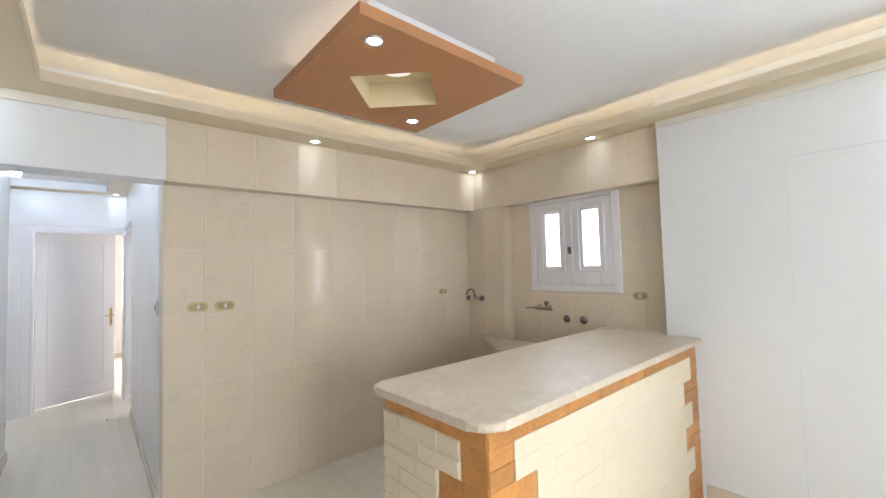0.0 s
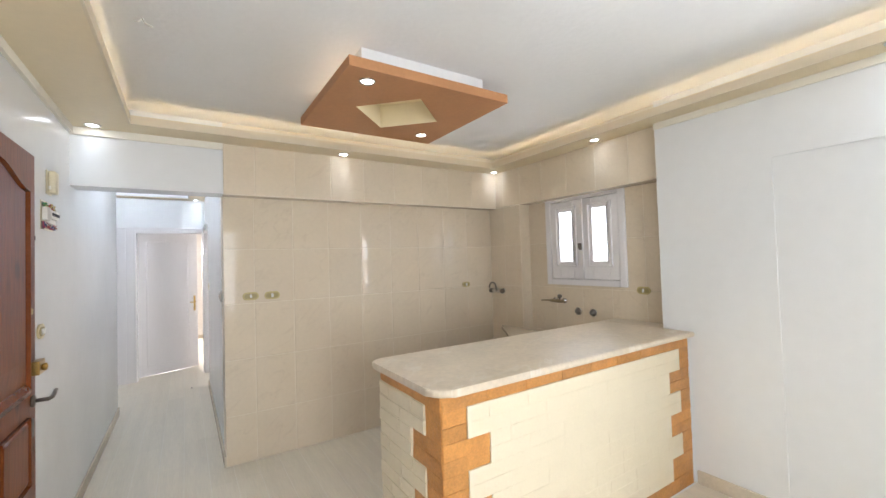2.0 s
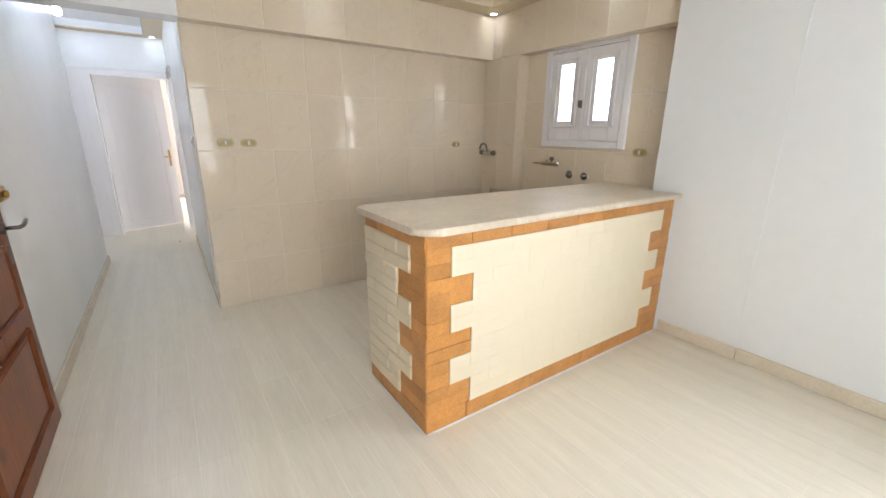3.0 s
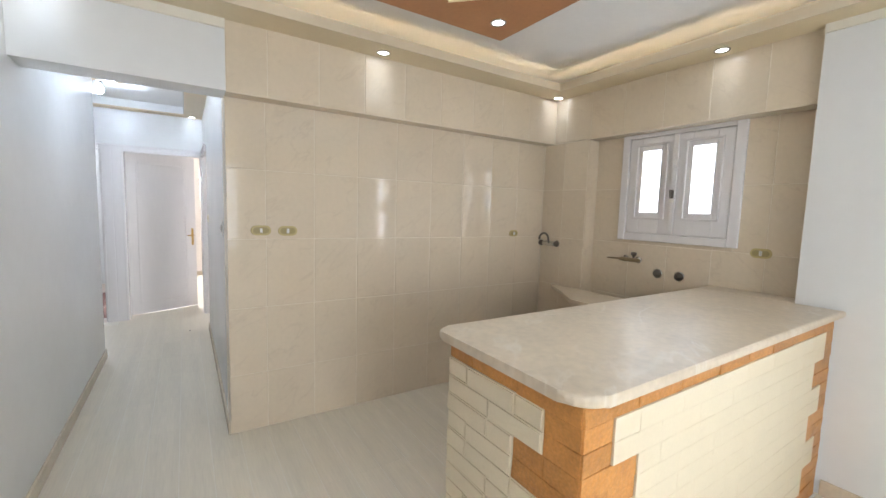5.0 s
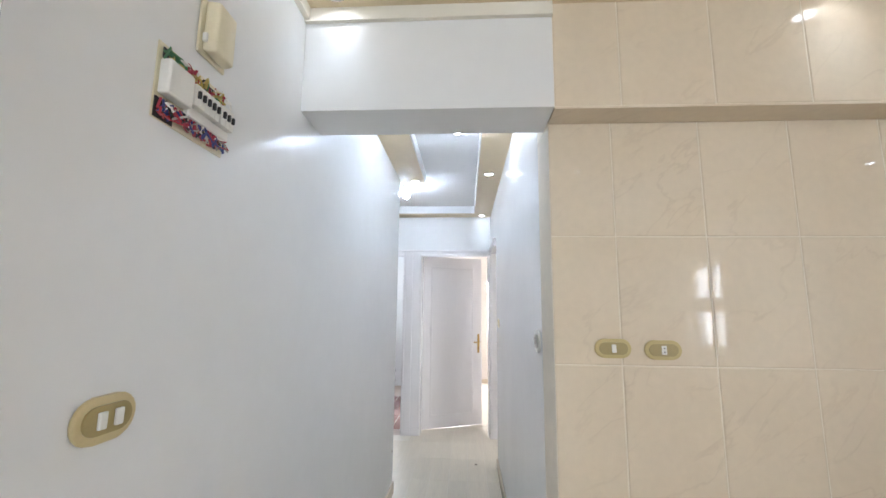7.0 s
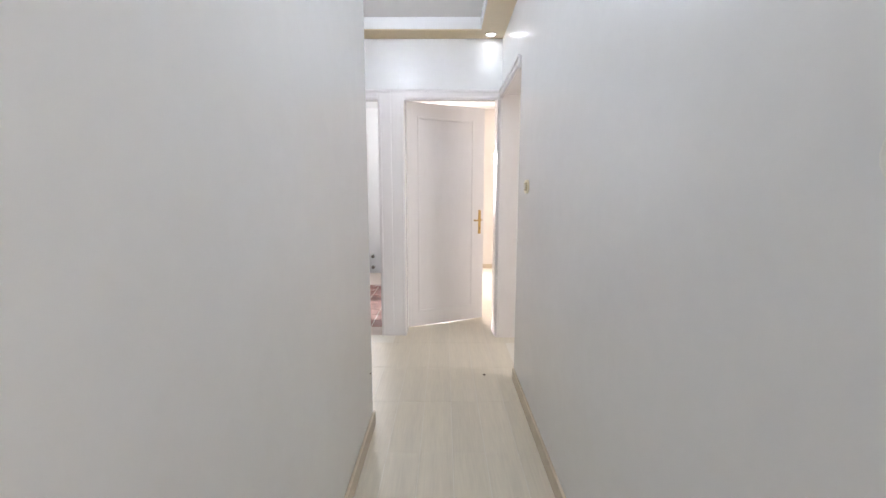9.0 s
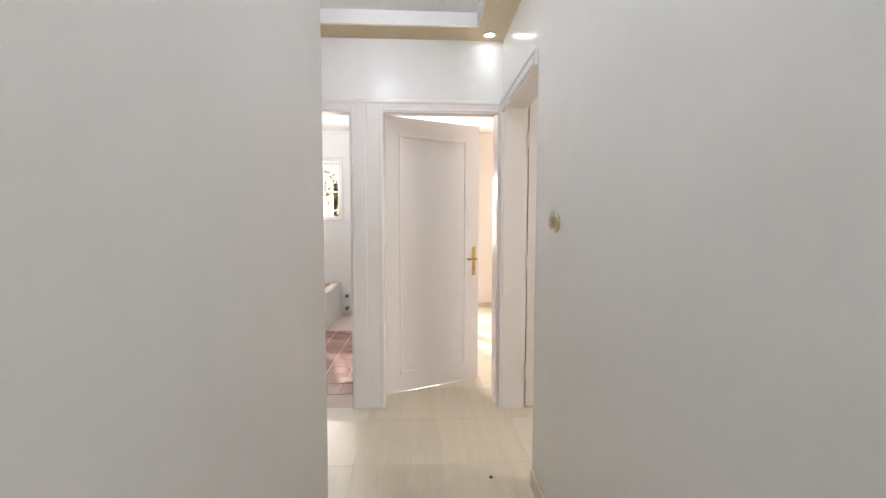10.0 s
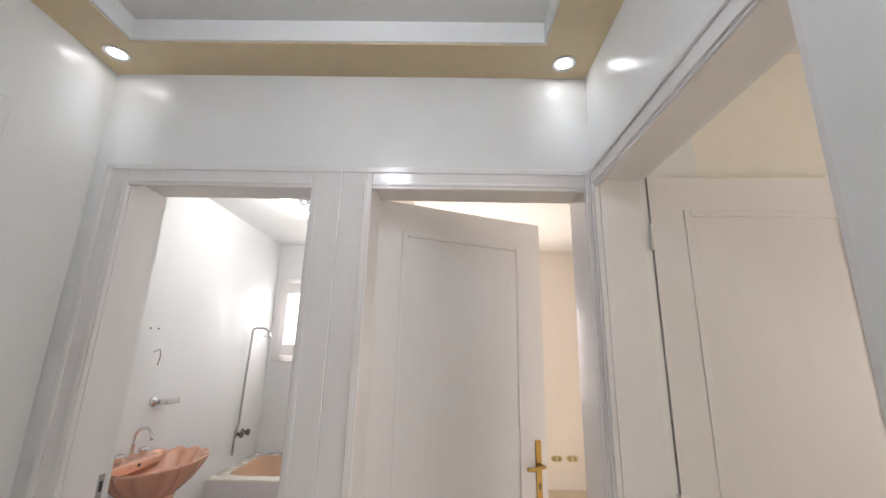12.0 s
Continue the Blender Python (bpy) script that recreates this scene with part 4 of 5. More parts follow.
def white_door(name, label, hinge, rz, w, h, handle_side=1):
    """Hinged at the local origin, running along local +x; one tall sunk panel."""
    ob = tagged(thing(name, label, "door", hinge, rz=rz), kind="structure")
    leaf = part("leaf", frame_panel(w, h, 0.04, [(0.11, 0.13, w - 0.11, h - 0.12)], WHITE_WOOD), WHITE_WOOD, ob)
    m = 0.022
    x0, x1, z0, z1 = 0.11, w - 0.11, 0.13, h - 0.12
    for y in (-0.003, 0.035):
        part("moulding", boxes((x0, y, z0, x0 + m, y + 0.008, z1), (x1 - m, y, z0, x1, y + 0.008, z1), (x0 + m, y, z0, x1 - m, y + 0.008, z0 + m), (x0 + m, y, z1 - m, x1 - m, y + 0.008, z1), bevel=0.0025, seg=2), WHITE_WOOD, leaf)
    lever_set(leaf, w - 0.045, 0.965, -1, BRASS)
    lever_set(leaf, w - 0.045, 0.965, 1, BRASS)
    for z in (0.25, 1.0, h - 0.22):
        part("hinge", moved(lathe([(0.007, -0.045), (0.007, 0.045)], 10), -0.006, -0.004, z), WHITE_PLASTIC, ob, "painted hinge")
    return ob


white_door("door_1", "white panelled bedroom door with brass handle, half ajar", (0.003, YF - 0.03, 0.012), 24.0, 0.79, 2.032)
white_door("door_2", "white panelled side room door with brass handle, wide open", (0.985, 6.525, 0.012), -1.5, 0.75, 2.04)


def door_trim(name, label, axis, plane, a0, a1, h, depth, proud=0.018, left=0.07, right=0.07, top=0.035, outer=(1, 1)):
    """Lining and stepped architrave round an opening. axis y: the opening runs along x in a wall that faces -y; axis x: along y in a wall that faces -x."""
    def put(u0, d0, z0, u1, d1, z1):
        return (u0, plane + d0, z0, u1, plane + d1, z1) if axis == "y" else (plane + d0, u0, z0, plane + d1, u1, z1)
    ob = tagged(thing(name, label, "door frame"), kind="structure")
    for nm, u0, u1, z0, z1 in (("jamb", a0, a0 + 0.012, 0, h), ("jamb", a1 - 0.012, a1, 0, h), ("head", a0 + 0.012, a1 - 0.012, h - 0.012, h)):
        part(nm, boxes(put(u0, 0.001, z0, u1, depth - 0.03, z1)), WHITE_WOOD, ob)
    if left:
        part("architrave", boxes(put(a0 - left, -proud, 0, a0 + 0.012, 0.0005, h + top), bevel=0.003, seg=1), WHITE_WOOD, ob)
        part("architrave_step", boxes(*([put(a0 - left, -proud - 0.007, 0, a0 - left + 0.022, -proud + 0.001, h + top)] if outer[0] else []), put(a0 - 0.014, -proud - 0.005, 0, a0 + 0.002, -proud + 0.001, h - 0.016), bevel=0.0024, seg=2), WHITE_WOOD, ob)
    if right:
        part("architrave", boxes(put(a1 - 0.012, -proud, 0, a1 + right, 0.0005, h + top), bevel=0.003, seg=1), WHITE_WOOD, ob)
        part("architrave_step", boxes(*([put(a1 + right - 0.022, -proud - 0.007, 0, a1 + right, -proud + 0.001, h + top)] if outer[1] else []), put(a1 - 0.002, -proud - 0.005, 0, a1 + 0.014, -proud + 0.001, h - 0.016), bevel=0.0024, seg=2), WHITE_WOOD, ob)
    part("architrave_head", boxes(put(a0 + 0.012, -proud, h - 0.04, a1 - 0.012, 0.0005, h + top), bevel=0.003, seg=1), WHITE_WOOD, ob)
    part("head_step", boxes(put(a0 - left, -proud - 0.007, h + top - 0.016, a1 + right, -proud + 0.001, h + top + 0.006), put(a0 + 0.012, -proud - 0.006, h - 0.03, a1 - 0.012, -proud + 0.001, h - 0.016), bevel=0.003, seg=1), WHITE_WOOD, ob)
    return ob


bath_frame = door_trim("door_frame_1", "white moulded frame of the bathroom doorway", "y", YE, -0.895, -0.195, 2.05, YF - YE, left=0.075, right=0.0975, outer=(1, 0))
part("strike_plate", boxes((-0.8835, 6.715, 0.93, -0.8815, 6.742, 1.01), bevel=0.0008, seg=1), STEEL, bath_frame, "small steel strike plate")
part("latch_hole", boxes((-0.8825, 6.722, 0.955, -0.8808, 6.736, 0.988)), BLACK, bath_frame)
part("lower_strike", boxes((-0.8835, 6.715, 0.77, -0.8815, 6.742, 0.84), bevel=0.0008, seg=1), OLD_BRASS, bath_frame, "tarnished lower strike plate")
door_trim("door_frame_2", "white moulded frame of the bedroom doorway", "y", YE, 0.0, 0.795, 2.05, YF - YE, left=0.0975, right=0.018, outer=(0, 0))
door_trim("door_frame_3", "white moulded frame of the side room doorway", "x", XC, 5.712, 6.53, 2.05, 0.165, left=0, right=0.045)


def entrance_door():
    """Shut, seen from inside; its free edge towards the corridor."""
    w, h = 0.945, 2.035
    ob = tagged(thing("door_3", "dark red-brown lacquered entrance door with raised panels, shut", "door", (XL + 0.043, 2.216, 0.008), rz=-90), kind="structure")
    # local +x runs back along the wall, local -y into the wall, +y into the room
    def arch(x0, x1, z0, z1, rise, n=12):
        pts = [(x0, z0), (x1, z0), (x1, z1 - rise)]
        for i in range(1, n):
            t = i / n
            x = x1 + (x0 - x1) * t
            s = 0.5 - 0.5 * math.cos(2 * math.pi * t)
            pts.append((x, z1 - rise + rise * s))
        pts.append((x0, z1 - rise))
        return pts
    fields = [arch(0.125, w - 0.125, 1.02, 1.93, 0.075), arch(0.125, 0.44, 0.62, 0.90, 0.0, 2), arch(w - 0.44, w - 0.125, 0.62, 0.90, 0.0, 2), arch(0.125, w - 0.125, 0.12, 0.52, 0.0, 2)]
    leaf = part("leaf", boxes((0, -0.035, 0, w, 0.0, h), bevel=0.003, seg=1), BROWN_WOOD, ob)
    for f in fields:
        pts = [Vector((x, 0.004, z)) for x, z in f]
        mid = sum(pts, Vector()) / len(pts)
        def ring(s, d):
            return [Vector((mid.x + (p.x - mid.x) * s, d, mid.z + (p.z - mid.z) * s)) for p in pts]
        bm = bmesh.new()
        rings = [[bm.verts.new(p) for p in r] for r in (ring(1.032, -0.001), ring(1.028, 0.012), ring(1.0, 0.016), ring(0.965, 0.002))]
        n = len(pts)
        for a, b in zip(rings, rings[1:]):
            for k in range(n):
                bm.faces.new((a[k], a[(k + 1) % n], b[(k + 1) % n], b[k]))
        part("panel_moulding", bm, BROWN_MOULD, leaf, "amber lacquered moulding")
        bm = bmesh.new()
        rings = [[bm.verts.new(p) for p in r] for r in (ring(0.955, 0.001), ring(0.83, 0.012))]
        for k in range(n):
            bm.faces.new((rings[0][k], rings[0][(k + 1) % n], rings[1][(k + 1) % n], rings[1][k]))
        bm.faces.new(rings[1])
        part("panel", bm, BROWN_WOOD, leaf, "raised dark wood panel")
    part("rim_lock", boxes((-0.012, 0.001, 1.065, 0.075, 0.03, 1.125), bevel=0.004), BRASS, leaf, "brass rim lock")
    part("lock_knob", moved(lathe([(0.012, 0.03), (0.016, 0.036), (0.016, 0.046), (0.006, 0.05)], 14, "y"), 0.04, 0, 1.095), BRASS, leaf, smooth=True)
    part("rosette", moved(lathe([(0.026, 0.0), (0.026, 0.01), (0.014, 0.014)], 18, "y"), 0.055, 0, 0.955), DARK_METAL, leaf, smooth=True)
    part("lever", tube([(0.055, 0.01, 0.955), (0.055, 0.055, 0.955), (0.035, 0.062, 0.957), (-0.01, 0.06, 0.96), (-0.045, 0.058, 0.968)], 0.009), DARK_METAL, leaf, "dark lever handle", True)
    part("key_plate", boxes((0.035, 0.0005, 0.80, 0.075, 0.005, 0.88), bevel=0.002), DARK_METAL, leaf)
    part("door_guard", boxes((0.061, 0.0005, 1.33, 0.071, 0.008, 1.355), bevel=0.003), CREAM_PLASTIC, leaf, "small cream door viewer")
    part("strike_notch", boxes((-0.004, -0.02, 1.655, 0.004, 0.0015, 1.675)), BLACK, leaf)
    for z in (0.3, 1.1, 1.75):
        part("hinge", moved(lathe([(0.008, -0.05), (0.008, 0.05)], 10), w + 0.004, 0.004, z), BRASS, ob)


entrance_door()
structure("door_surround", boxes((XL - 0.18, 2.2175, 0, XL + 0.012, 2.2495, 2.075), (XL - 0.18, 1.245, 0, XL + 0.012, 1.2685, 2.075), (XL - 0.18, 1.2685, 2.046, XL + 0.012, 2.2175, 2.075), bevel=0.003, seg=1), WHITE_WALL, "narrow white plaster trim round the entrance door", "door frame")


# ---- fuse box and bell on the wall by the entrance ----
def fuse_box():
    ob = thing("fuse_box", "open recessed fuse box with white breakers and bunched coloured wires", "fuse box", (XL + 0.001, 2.489, 1.737))
    w, h = 0.207, 0.147
    part("back_box", boxes((0, 0, 0, 0.003, w, h)), CHIME, ob, "dusty cream back of the box")
    # thin black patches paint the shade in two corners of the box
    part("shade_patch", boxes((0.003, 0.002, 0.001, 0.0045, 0.05, 0.04)), BLACK, ob, "flat black patch painted as shade in the box")
    part("shade_patch", boxes((0.003, 0.01, 0.12, 0.0045, 0.06, 0.14)), BLACK, ob, "flat black patch painted as shade in the box")
    part("cover_plate", boxes((0.004, 0.004, 0.046, 0.026, 0.072, 0.114), bevel=0.004), WHITE_PLASTIC, ob)
    part("rail_cover", boxes((0.004, 0.073, 0.036, 0.016, w, 0.058), bevel=0.003), WHITE_PLASTIC, ob)
    for k in range(8):
        y = 0.0735 + k * 0.0158 + (0.006 if k > 4 else 0.0)
        b = part("breaker", boxes((0.004, y, 0.0585, 0.028, y + 0.0153, 0.104), bevel=0.002), WHITE_PLASTIC, ob)
        part("toggle", boxes((0.028, y + 0.0045, 0.075, 0.034, y + 0.0105, 0.09), bevel=0.001), BLACK, b)
    rnd = random.Random(7)
    low_mats = (RED_WIRE, BLUE_WIRE, BLACK, RED_WIRE, WHITE_PLASTIC, BLUE_WIRE, RED_WIRE, GREY_PLASTIC)
    top_mats = (GREEN_WIRE, GREEN_WIRE, RED_WIRE, YELLOW_WIRE, BLACK, RED_WIRE, YELLOW_WIRE, WHITE_PLASTIC)
    for k in range(64):
        low = k % 2 == 0
        y = 0.008 + 0.003 * k
        z = 0.019 if low else 0.124
        pts = [(0.005, y, z + rnd.uniform(-0.012, 0.012))]
        for n in range(4):
            pts.append((0.006 + rnd.uniform(0.002, 0.016), min(max(y + rnd.uniform(-0.02, 0.02), 0.005), w - 0.005), z + rnd.uniform(-0.014, 0.014)))
        pts.append((0.008, min(y + 0.004, w - 0.004), z + (0.02 if low else -0.02)))
        part("wire", tube(pts, 0.0024, 5), low_mats[(k // 2) % 8] if low else top_mats[(k // 2) * 8 // 32 if k % 4 == 1 else (k // 2) % 8], ob)


fuse_box()
bell = thing("door_chime", "cream plastic door chime box on the wall", "door chime", (XL + 0.0005, 2.630, 1.992))
part("base", boxes((0, -0.047, -0.064, 0.006, 0.047, 0.064), bevel=0.004), CHIME, bell)
bm = boxes((0.006, -0.038, -0.058, 0.04, 0.038, 0.06), bevel=0.008, seg=3)
for v in bm.verts:
    if v.co.x > 0.03:
        v.co.y *= 0.9
        v.co.x -= 0.006 * (v.co.y / 0.038) ** 2
part("cover", bm, CHIME, bell, "cream domed cover", True)
part("push_button", boxes((0.01, -0.0435, -0.04, 0.02, -0.037, -0.02), bevel=0.002), WHITE_PLASTIC, bell)


nail = thing("wall_nail", "small dark nail low on the white corridor wall", "nail", (XL, 5.10, 0.32))
part("shank", lathe([(0.003, 0), (0.003, 0.005), (0.007, 0.006), (0.006, 0.008)], 10, "x"), DARK_METAL, nail)
crumb = thing("plaster_crumb", "small dark crumb lying on the corridor floor", "crumb", (0.62, 5.77, 0.0003))
bm = bmesh.new()
bmesh.ops.create_icosphere(bm, subdivisions=1, radius=0.009)
for v in bm.verts:
    v.co.z = max(v.co.z * 0.7, -0.004) + 0.004
    v.co.x *= 1.2 + 0.3 * math.sin(9 * v.co.y * 100)
part("lump", bm, BARK, crumb)


# ---- lobby window ----
def lobby_window():
    ob = tagged(thing("window_6", "white painted lobby window with dark panes, shut", "window", (XLOB, 5.52, 1.35)), kind="structure")
    W, H = 0.74, 0.80
    part("window_frame", boxes((-0.05, 0, 0, 0.016, 0.06, H), (-0.05, W - 0.06, 0, 0.016, W, H), (-0.05, 0.06, 0, 0.016, W - 0.06, 0.06), (-0.05, 0.06, H - 0.06, 0.016, W - 0.06, H), bevel=0.003, seg=1), WHITE_WOOD, ob)
    for k in (0, 1):
        y0 = 0.064 + k * (W / 2 - 0.062)
        w = W / 2 - 0.066
        leaf = part("casement", boxes((-0.03, y0, 0.064, 0.008, y0 + 0.085, H - 0.064), (-0.03, y0 + w - 0.085, 0.064, 0.008, y0 + w, H - 0.064), (-0.03, y0 + 0.085, 0.064, 0.008, y0 + w - 0.085, 0.2), (-0.03, y0 + 0.085, H - 0.19, 0.008, y0 + w - 0.085, H - 0.064), bevel=0.003, seg=1), WHITE_WOOD, ob)
        part("pane", boxes((-0.016, y0 + 0.085, 0.2, -0.012, y0 + w - 0.085, H - 0.19)), DARK_GLASS, leaf, "dark glass pane")


lobby_window()


# ---- bathroom ----
def scallop_basin():
    """A shell-edged washbasin on a pedestal, against the -x wall."""
    ob = thing("washbasin", "pink scalloped ceramic pedestal basin with chrome taps", "washbasin", (-1.548, 7.69, 0))
    bm = bmesh.new()
    n = 128
    def pt(k, s, z, wave):
        a = 2 * math.pi * k / n
        lobe = abs(math.cos(a * 6.5)) ** 0.8 - 0.6
        r = 1 + 2.6 * wave * lobe
        x = 0.222 + 0.205 * s * r * math.cos(a)
        y = 0.315 * s * r * math.sin(a)
        return (max(x, 0.002), y, z - 0.012 + 0.2 * wave * lobe)
    rings = []
    for s, z, wv in ((0.24, 0.60, 0.03), (0.34, 0.625, 0.05), (0.52, 0.66, 0.06), (0.74, 0.71, 0.065), (0.92, 0.77, 0.07), (1.0, 0.812, 0.075), (1.01, 0.822, 0.075), (0.985, 0.828, 0.07), (0.93, 0.812, 0.055), (0.75, 0.745, 0.04), (0.45, 0.70, 0.01), (0.1, 0.69, 0.0)):
        rings.append([bm.verts.new(pt(k, s, z, wv)) for k in range(n)])
    for a, b in zip(rings, rings[1:]):
        for k in range(n):
            bm.faces.new((a[k], a[(k + 1) % n], b[(k + 1) % n], b[k]))
    bm.faces.new(rings[0])
    bm.faces.new(rings[-1])
    part("bowl", bm, PINK, ob, smooth=True)
    part("shelf", boxes((0.001, -0.2, 0.755, 0.115, 0.2, 0.808), bevel=0.014), PINK, ob)
    ped = bmesh.new()
    m = 96
    rs = []
    for r, z in ((0.14, 0.0), (0.14, 0.025), (0.118, 0.05), (0.108, 0.30), (0.112, 0.50), (0.13, 0.60), (0.14, 0.64)):
        flute = [r * (0.93 + 0.09 * abs(math.cos(6 * math.pi * k / m)) ** 0.7) for k in range(m)]
        rs.append([ped.verts.new((0.19 + f * math.cos(2 * math.pi * k / m), f * math.sin(2 * math.pi * k / m), z)) for k, f in enumerate(flute)])
    for a, b in zip(rs, rs[1:]):
        for k in range(m):
            ped.faces.new((a[k], a[(k + 1) % m], b[(k + 1) % m], b[k]))
    ped.faces.new(rs[0])
    ped.faces.new(rs[-1])
    part("pedestal", ped, PINK, ob, smooth=True)
    part("spout", tube([(0.06, 0, 0.806), (0.06, 0, 0.90)] + [(0.06 + 0.05 - 0.05 * math.cos(radians(a)), 0, 0.93 + 0.05 * math.sin(radians(a))) for a in range(0, 181, 20)] + [(0.16, 0, 0.915)], 0.009), CHROME, ob, "curved chrome spout", True)
    for s in (-1, 1):
        part("tap_knob", moved(lathe([(0.014, 0), (0.012, 0.02), (0.024, 0.028), (0.024, 0.048), (0.01, 0.055)], 14), 0.06, 0.09 * s, 0.807), CHROME, ob, smooth=True)
    part("overflow", moved(lathe([(0.011, 0), (0.011, 0.003)], 12, "x"), 0.1155, 0, 0.785), BLACK, ob)


scallop_basin()


def bathtub():
    x0, x1, y0, y1, h = -1.548, -0.87, 8.625, 9.468, 0.455
    ob = thing("bathtub", "short built-in bath with white sides and peach enamel tub", "bathtub", (x0, y0, 0))
    w, d = x1 - x0, y1 - y0
    part("apron", boxes((0.0, 0, 0, w, 0.08, h - 0.022), (w - 0.08, 0.08, 0, w, d, h - 0.022), (0, 0.08, 0, 0.08, d, h - 0.022), (0.08, d - 0.08, 0, w - 0.08, d, h - 0.022)), BATH_WALL, ob, "white tiled sides")
    bm = bmesh.new()
    def ring(m, z, r):
        e = 0.0
        return [bm.verts.new((x, y, z)) for x, y in rounded(m, m - e, w - m + e * 0.5, d - m, (r, r, r, r), 5)]
    rs = [ring(0.10, h + 0.0015, 0.09), ring(0.115, h - 0.025, 0.09), ring(0.15, h - 0.30, 0.1), ring(0.21, h - 0.34, 0.08)]
    n = len(rs[0])
    for a, b in zip(rs, rs[1:]):
        for k in range(n):
            bm.faces.new((a[k], a[(k + 1) % n], b[(k + 1) % n], b[k]))
    bm.faces.new(rs[-1])
    part("tub", bm, PEACH, ob, "peach enamel tub", True)
    bm = bmesh.new()
    rs = [ring(0.0, h - 0.021, 0.004), ring(0.0, h - 0.004, 0.004), ring(0.004, h, 0.006), ring(0.092, h + 0.001, 0.085), ring(0.10, h + 0.0015, 0.09)]
    for a, b in zip(rs, rs[1:]):
        for k in range(n):
            bm.faces.new((a[k], a[(k + 1) % n], b[(k + 1) % n], b[k]))
    part("rim", bm, RIM, ob, "worn off-white rim", True)
    part("joint", boxes((w * 0.62, -0.0012, 0.02, w * 0.62 + 0.003, 0.001, h - 0.03), (0.0, -0.0012, 0.012, w, 0.001, 0.016)), BATH_GROUT, ob)


bathtub()


def shower():
    ob = thing("shower_pipe", "chrome shower riser with a small head on the wall", "shower", (-1.55, 9.03, 0))
    part("riser", tube([(0.03, -0.10, 0.55), (0.03, -0.09, 0.72), (0.035, -0.06, 0.80), (0.03, -0.04, 1.2), (0.03, -0.02, 1.58)] + [(0.03 + 0.03 - 0.03 * math.cos(radians(a)), -0.02, 1.585 + 0.03 * math.sin(radians(a))) for a in (0, 30, 60, 90)] + [(0.14, -0.02, 1.615), (0.17, -0.02, 1.60), (0.18, -0.02, 1.57)], 0.0095), STEEL, ob, smooth=True)
    part("shower_head", moved(lathe([(0.012, 0.03), (0.02, 0.012), (0.04, 0.0), (0.04, -0.008), (0.0, -0.01)], 16), 0.18, -0.02, 1.545), CHROME, ob, smooth=True)
    for y in (-0.02, 0.09):
        part("valve", moved(lathe([(0.03, 0.001), (0.03, 0.008), (0.015, 0.014), (0.015, 0.04), (0.028, 0.045), (0.026, 0.065), (0.01, 0.07)], 14, "x"), 0, y, 0.70), DARK_METAL, ob, smooth=True)


shower()
dish = thing("soap_shelf", "chrome soap shelf on the white bathroom wall", "soap shelf", (-1.549, 7.87, 1.10))
part("mount", lathe([(0.03, 0.0), (0.03, 0.015), (0.015, 0.02), (0.015, 0.04)], 16, "x"), CHROME, dish, smooth=True)
part("shelf", boxes((0.025, 0.0, -0.02, 0.09, 0.14, 0.012), bevel=0.006), CHROME, dish)
hk = thing("wall_hook", "thin bent wire hook on the bathroom wall", "hook", (-1.549, 7.80, 1.40))
part("wire", tube([(0.0, 0, 0.0), (0.03, 0.01, 0.02), (0.035, 0.015, -0.03), (0.03, 0.01, -0.08)], 0.003, 6), DARK_METAL, hk)
for yy in (7.73, 7.80):
    pg = thing("wall_plug", "small dark plug hole in the bathroom wall", "wall plug", (-1.549, yy, 1.545), group="wall plugs in the bathroom")
    part("plug", lathe([(0.006, 0), (0.006, 0.004), (0.003, 0.006)], 8, "x"), DARK_METAL, pg)


for zz in (0.272, 0.099):
    pg = thing("stop_valve", "dark chrome stop valve low on the bathroom wall", "valve", (-0.788, 9.4695, zz), group="stop valves in the bathroom")
    part("collar", lathe([(0.03, 0), (0.03, -0.006), (0.014, -0.012)], 16, "y"), CHROME, pg, smooth=True)
    part("knob", lathe([(0.012, -0.01), (0.012, -0.04), (0.026, -0.045), (0.024, -0.065), (0.01, -0.07)], 14, "y"), DARK_METAL, pg, smooth=True)


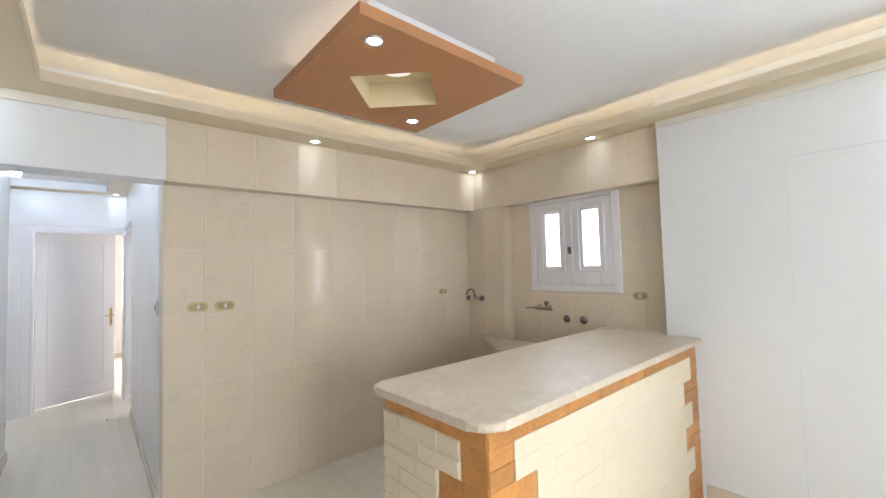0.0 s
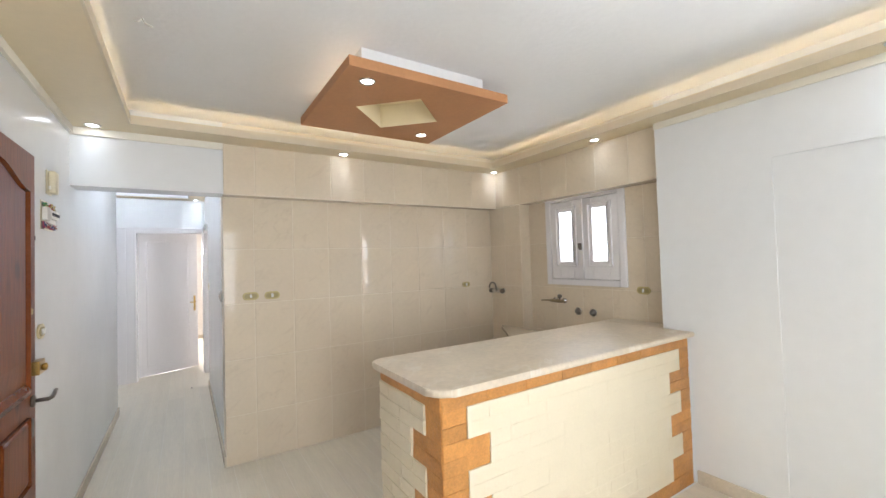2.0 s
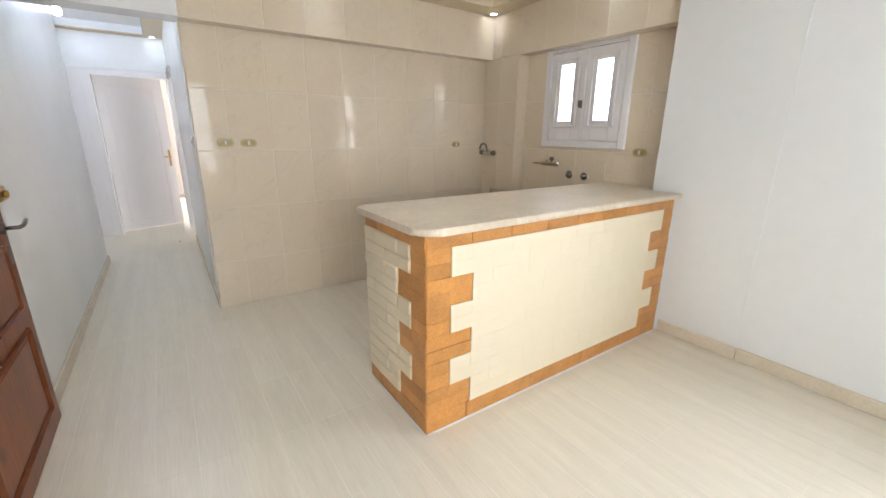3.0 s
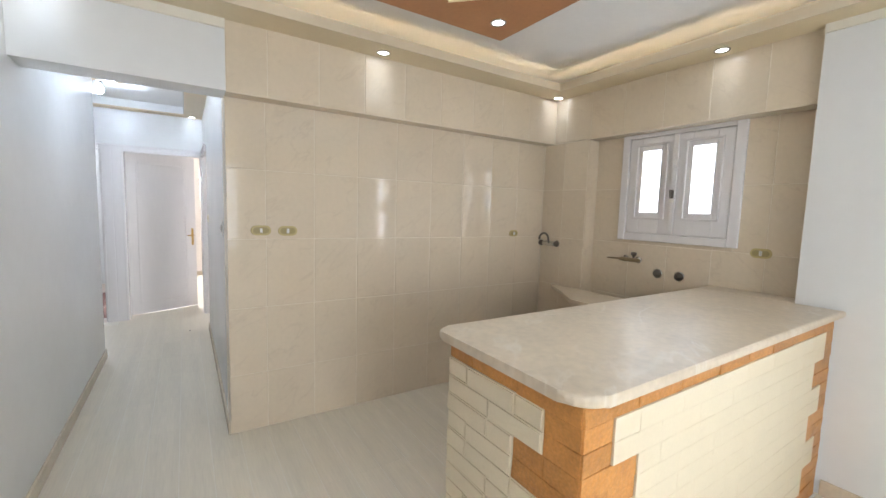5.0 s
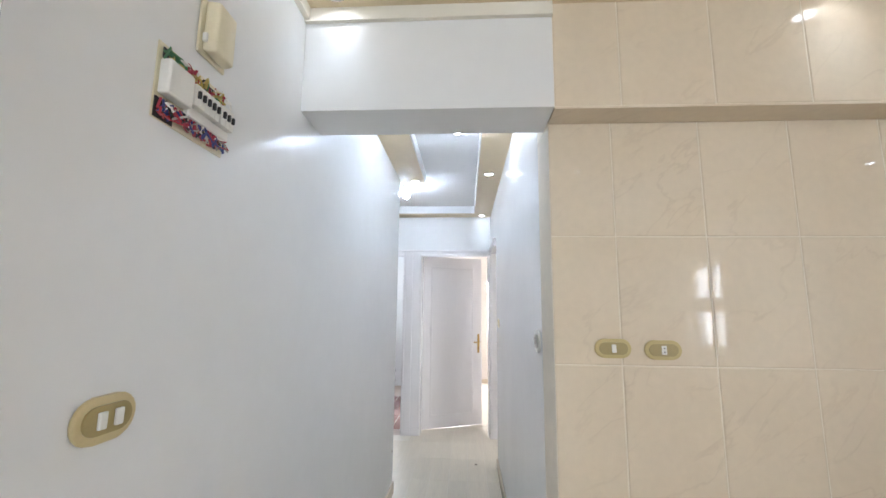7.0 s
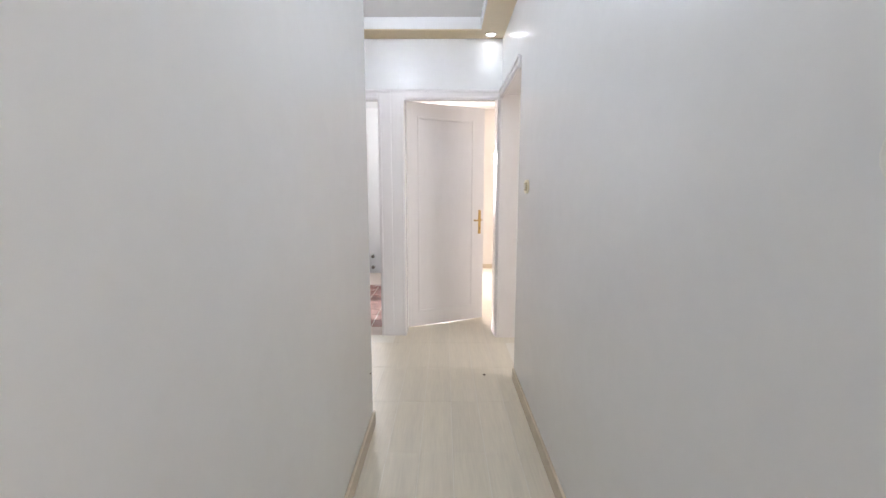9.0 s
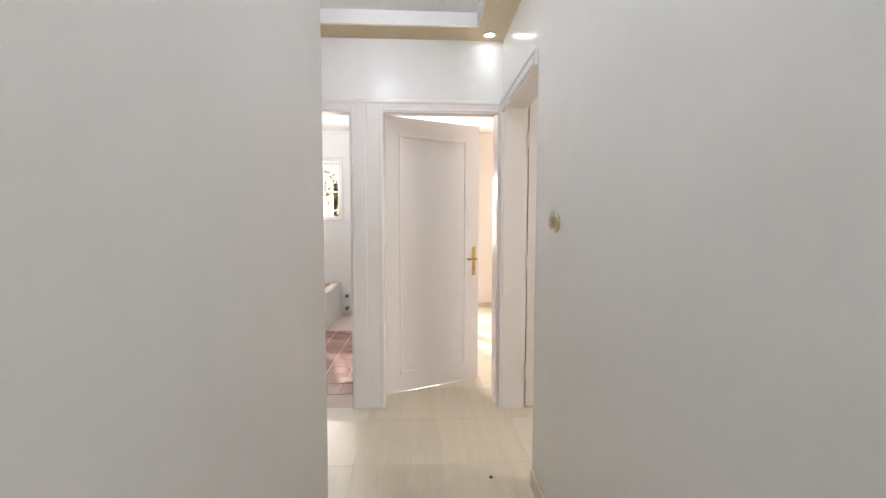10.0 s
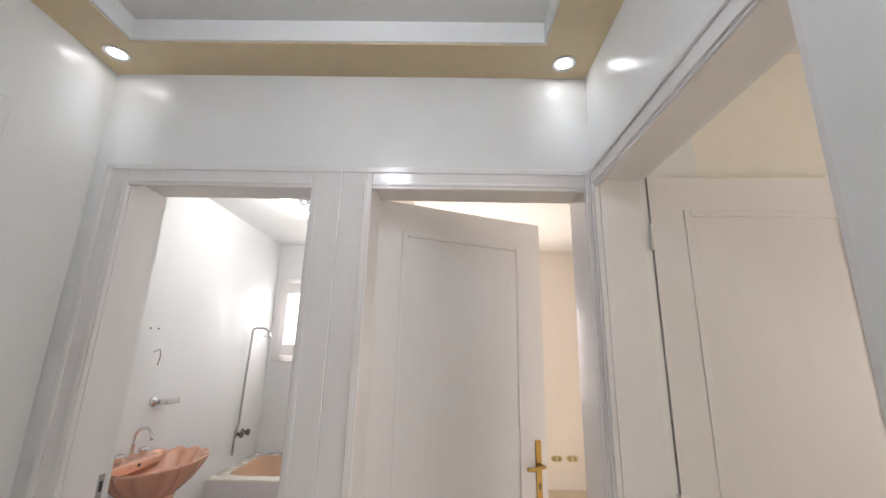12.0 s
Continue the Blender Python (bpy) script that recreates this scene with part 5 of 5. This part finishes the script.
def bath_window():
    ob = tagged(thing("window_7", "white wooden bathroom window, one leaf swung open, iron grille", "window", (-1.45, 9.47, 1.37)), kind="structure")
    W, H = 0.56, 0.73
    part("window_frame", boxes((-0.06, -0.02, -0.06, 0, 0.05, H + 0.06), (W, -0.02, -0.06, W + 0.06, 0.05, H + 0.06), (0, -0.02, -0.06, W, 0.05, 0), (0, -0.02, H, W, 0.05, H + 0.06), bevel=0.004, seg=1), WHITE_WOOD, ob)
    leaf = part("casement", boxes((0, 0, 0, 0.07, 0.035, H), (0.23, 0, 0, 0.30, 0.035, H), (0.07, 0, 0, 0.23, 0.035, 0.11), (0.07, 0, H - 0.11, 0.23, 0.035, H), bevel=0.003, seg=1), WHITE_WOOD, ob)
    g = part("pane", boxes((0.071, 0.014, 0.111, 0.229, 0.018, H - 0.111)), FROST, leaf, "frosted glass pane")
    g.visible_shadow = False
    leaf.matrix_local = pose(0.002, -0.058, 0.0, 0, 0, -24)
    part("catch", moved(boxes((0.27, -0.02, -0.04, 0.285, 0, 0.04), bevel=0.003), 0, 0, H / 2), DARK_METAL, leaf)
    grille = part("grille", boxes(*[(x, 0.13, 0.0, x + 0.012, 0.142, H) for x in (0.08, 0.2, 0.32, 0.44)], (0, 0.13, 0.08, W, 0.142, 0.092), (0, 0.13, 0.34, W, 0.142, 0.352), (0, 0.13, 0.6, W, 0.142, 0.612)), WHITE_WOOD, ob, "white painted iron grille")
    for x in (0.14, 0.26, 0.38):
        for z in (0.21, 0.48):
            part("scroll", tube([(x + 0.045 * math.cos(a), 0.136, z + 0.075 * math.sin(a) * (1 if a < 6 else 0.8)) for a in [i * 0.42 for i in range(16)]], 0.005, 6), WHITE_WOOD, grille)


bath_window()


def shrub(x, y, label, seed, h=3.2):
    """Trunk, limbs and a loose crown of many small leaves."""
    rnd = random.Random(seed)
    ob = thing("tree", label, "tree", (x, y, -0.35), group="garden trees outside the bathroom")
    bm = tube([(0, 0, 0), (0.05, 0.02, h * 0.3), (0.0, 0.05, h * 0.6), (0.04, 0, h * 0.85)], 0.06, 8)
    part("trunk", bm, BARK, ob)
    tips = []
    for k in range(9):
        a = rnd.uniform(0, 6.28)
        z0 = h * rnd.uniform(0.3, 0.7)
        tip = (rnd.uniform(0.5, 1.0) * math.cos(a), rnd.uniform(0.5, 1.0) * math.sin(a), z0 + rnd.uniform(0.3, 0.9))
        tips.append(tip)
        part("limb", tube([(0, 0, z0), (tip[0] * 0.5, tip[1] * 0.5, z0 + 0.25), tip], 0.018, 6), BARK, ob)
    verts, faces = [], []
    for k in range(2600):
        c = rnd.choice(tips)
        p = Vector(c) + Vector((rnd.gauss(0, 0.33), rnd.gauss(0, 0.33), rnd.gauss(0, 0.3)))
        r = Euler((rnd.uniform(0, 6), rnd.uniform(0, 6), rnd.uniform(0, 6))).to_matrix()
        s = rnd.uniform(0.03, 0.06)
        i = len(verts)
        for q in ((0, -s, 0), (s * 0.5, 0, s * 0.12), (0, s, 0), (-s * 0.5, 0, s * 0.12)):
            verts.append(p + r @ Vector(q))
        faces.append((i, i + 1, i + 2, i + 3))
    me = bpy.data.meshes.new("crown")
    me.from_pydata(verts, [], faces)
    me.materials.append(LEAF)
    cr = new("crown", me)
    cr.parent = ob


shrub(-2.2, 15.2, "leafy garden tree in sunlight outside the bathroom window", 3)
shrub(-3.9, 16.5, "leafy garden tree in sunlight behind the house", 8, 3.6)

# ---- floors, laid last ----
# bathroom tiles
bf = bpy.data.objects["floor_bathroom"]
tile_field(bf, "z", -0.002, [-1.55 + 0.2 * k for k in range(8)], [6.80 + 0.2 * k for k in range(10)], BATH_FLOOR, depth=0.003, gap=0.008, name="floor_tile")


def plank_floor():
    """Planks laid along the corridor: those by the walk as parts, the rest joined."""
    pw, pl = 0.158, 0.49
    near = []
    far = bmesh.new()
    k = -8
    def inside(x, y):
        if y < 3.43:
            return XL - 0.01 < x < 3.46 and y > YBACK
        if y < YE:
            return (XL - 0.01 < x < XC + 0.01) or (y > YLOB and XLOB < x < XC + 0.01) or (x > 0.97 and x < 3.4)
        return -0.02 < x < 2.9 and y < 9.9
    rnd = random.Random(2)
    cells = []
    for i in range(-9, 24):
        for j in range(-17, 22):
            x0, y0 = -0.088 + i * pw, 5.41 - 4.9 + (j - 5) * pl * 1.0
            x1, y1 = x0 + pw, y0 + pl
            cx, cy = (x0 + x1) / 2, (y0 + y1) / 2
            x0, x1 = max(x0, XLOB), min(x1, 3.47)
            if inside(cx, cy):
                cells.append((abs(cx - 0.9) + 0.55 * abs(cy - 2.6), x0, y0, x1, y1))
    cells.sort()
    for n, (_, x0, y0, x1, y1) in enumerate(cells):
        g = 0.0014
        if n < 300:
            ob = new("plank", tile_mesh(x1 - x0 - 2 * g, y1 - y0 - g, 0.0009, "z", PLANK, 0.001))
            ob.location = (x0 + g, y0 + g / 2, -0.0006)
            ob.parent = floor
        else:
            bm_box(far, x0 + g, y0 + g / 2, -0.0006, x1 - g, y1 - g / 2, 0.0003)
    tagged(part("far_planks", far, PLANK, floor), kind="stuff")


plank_floor()
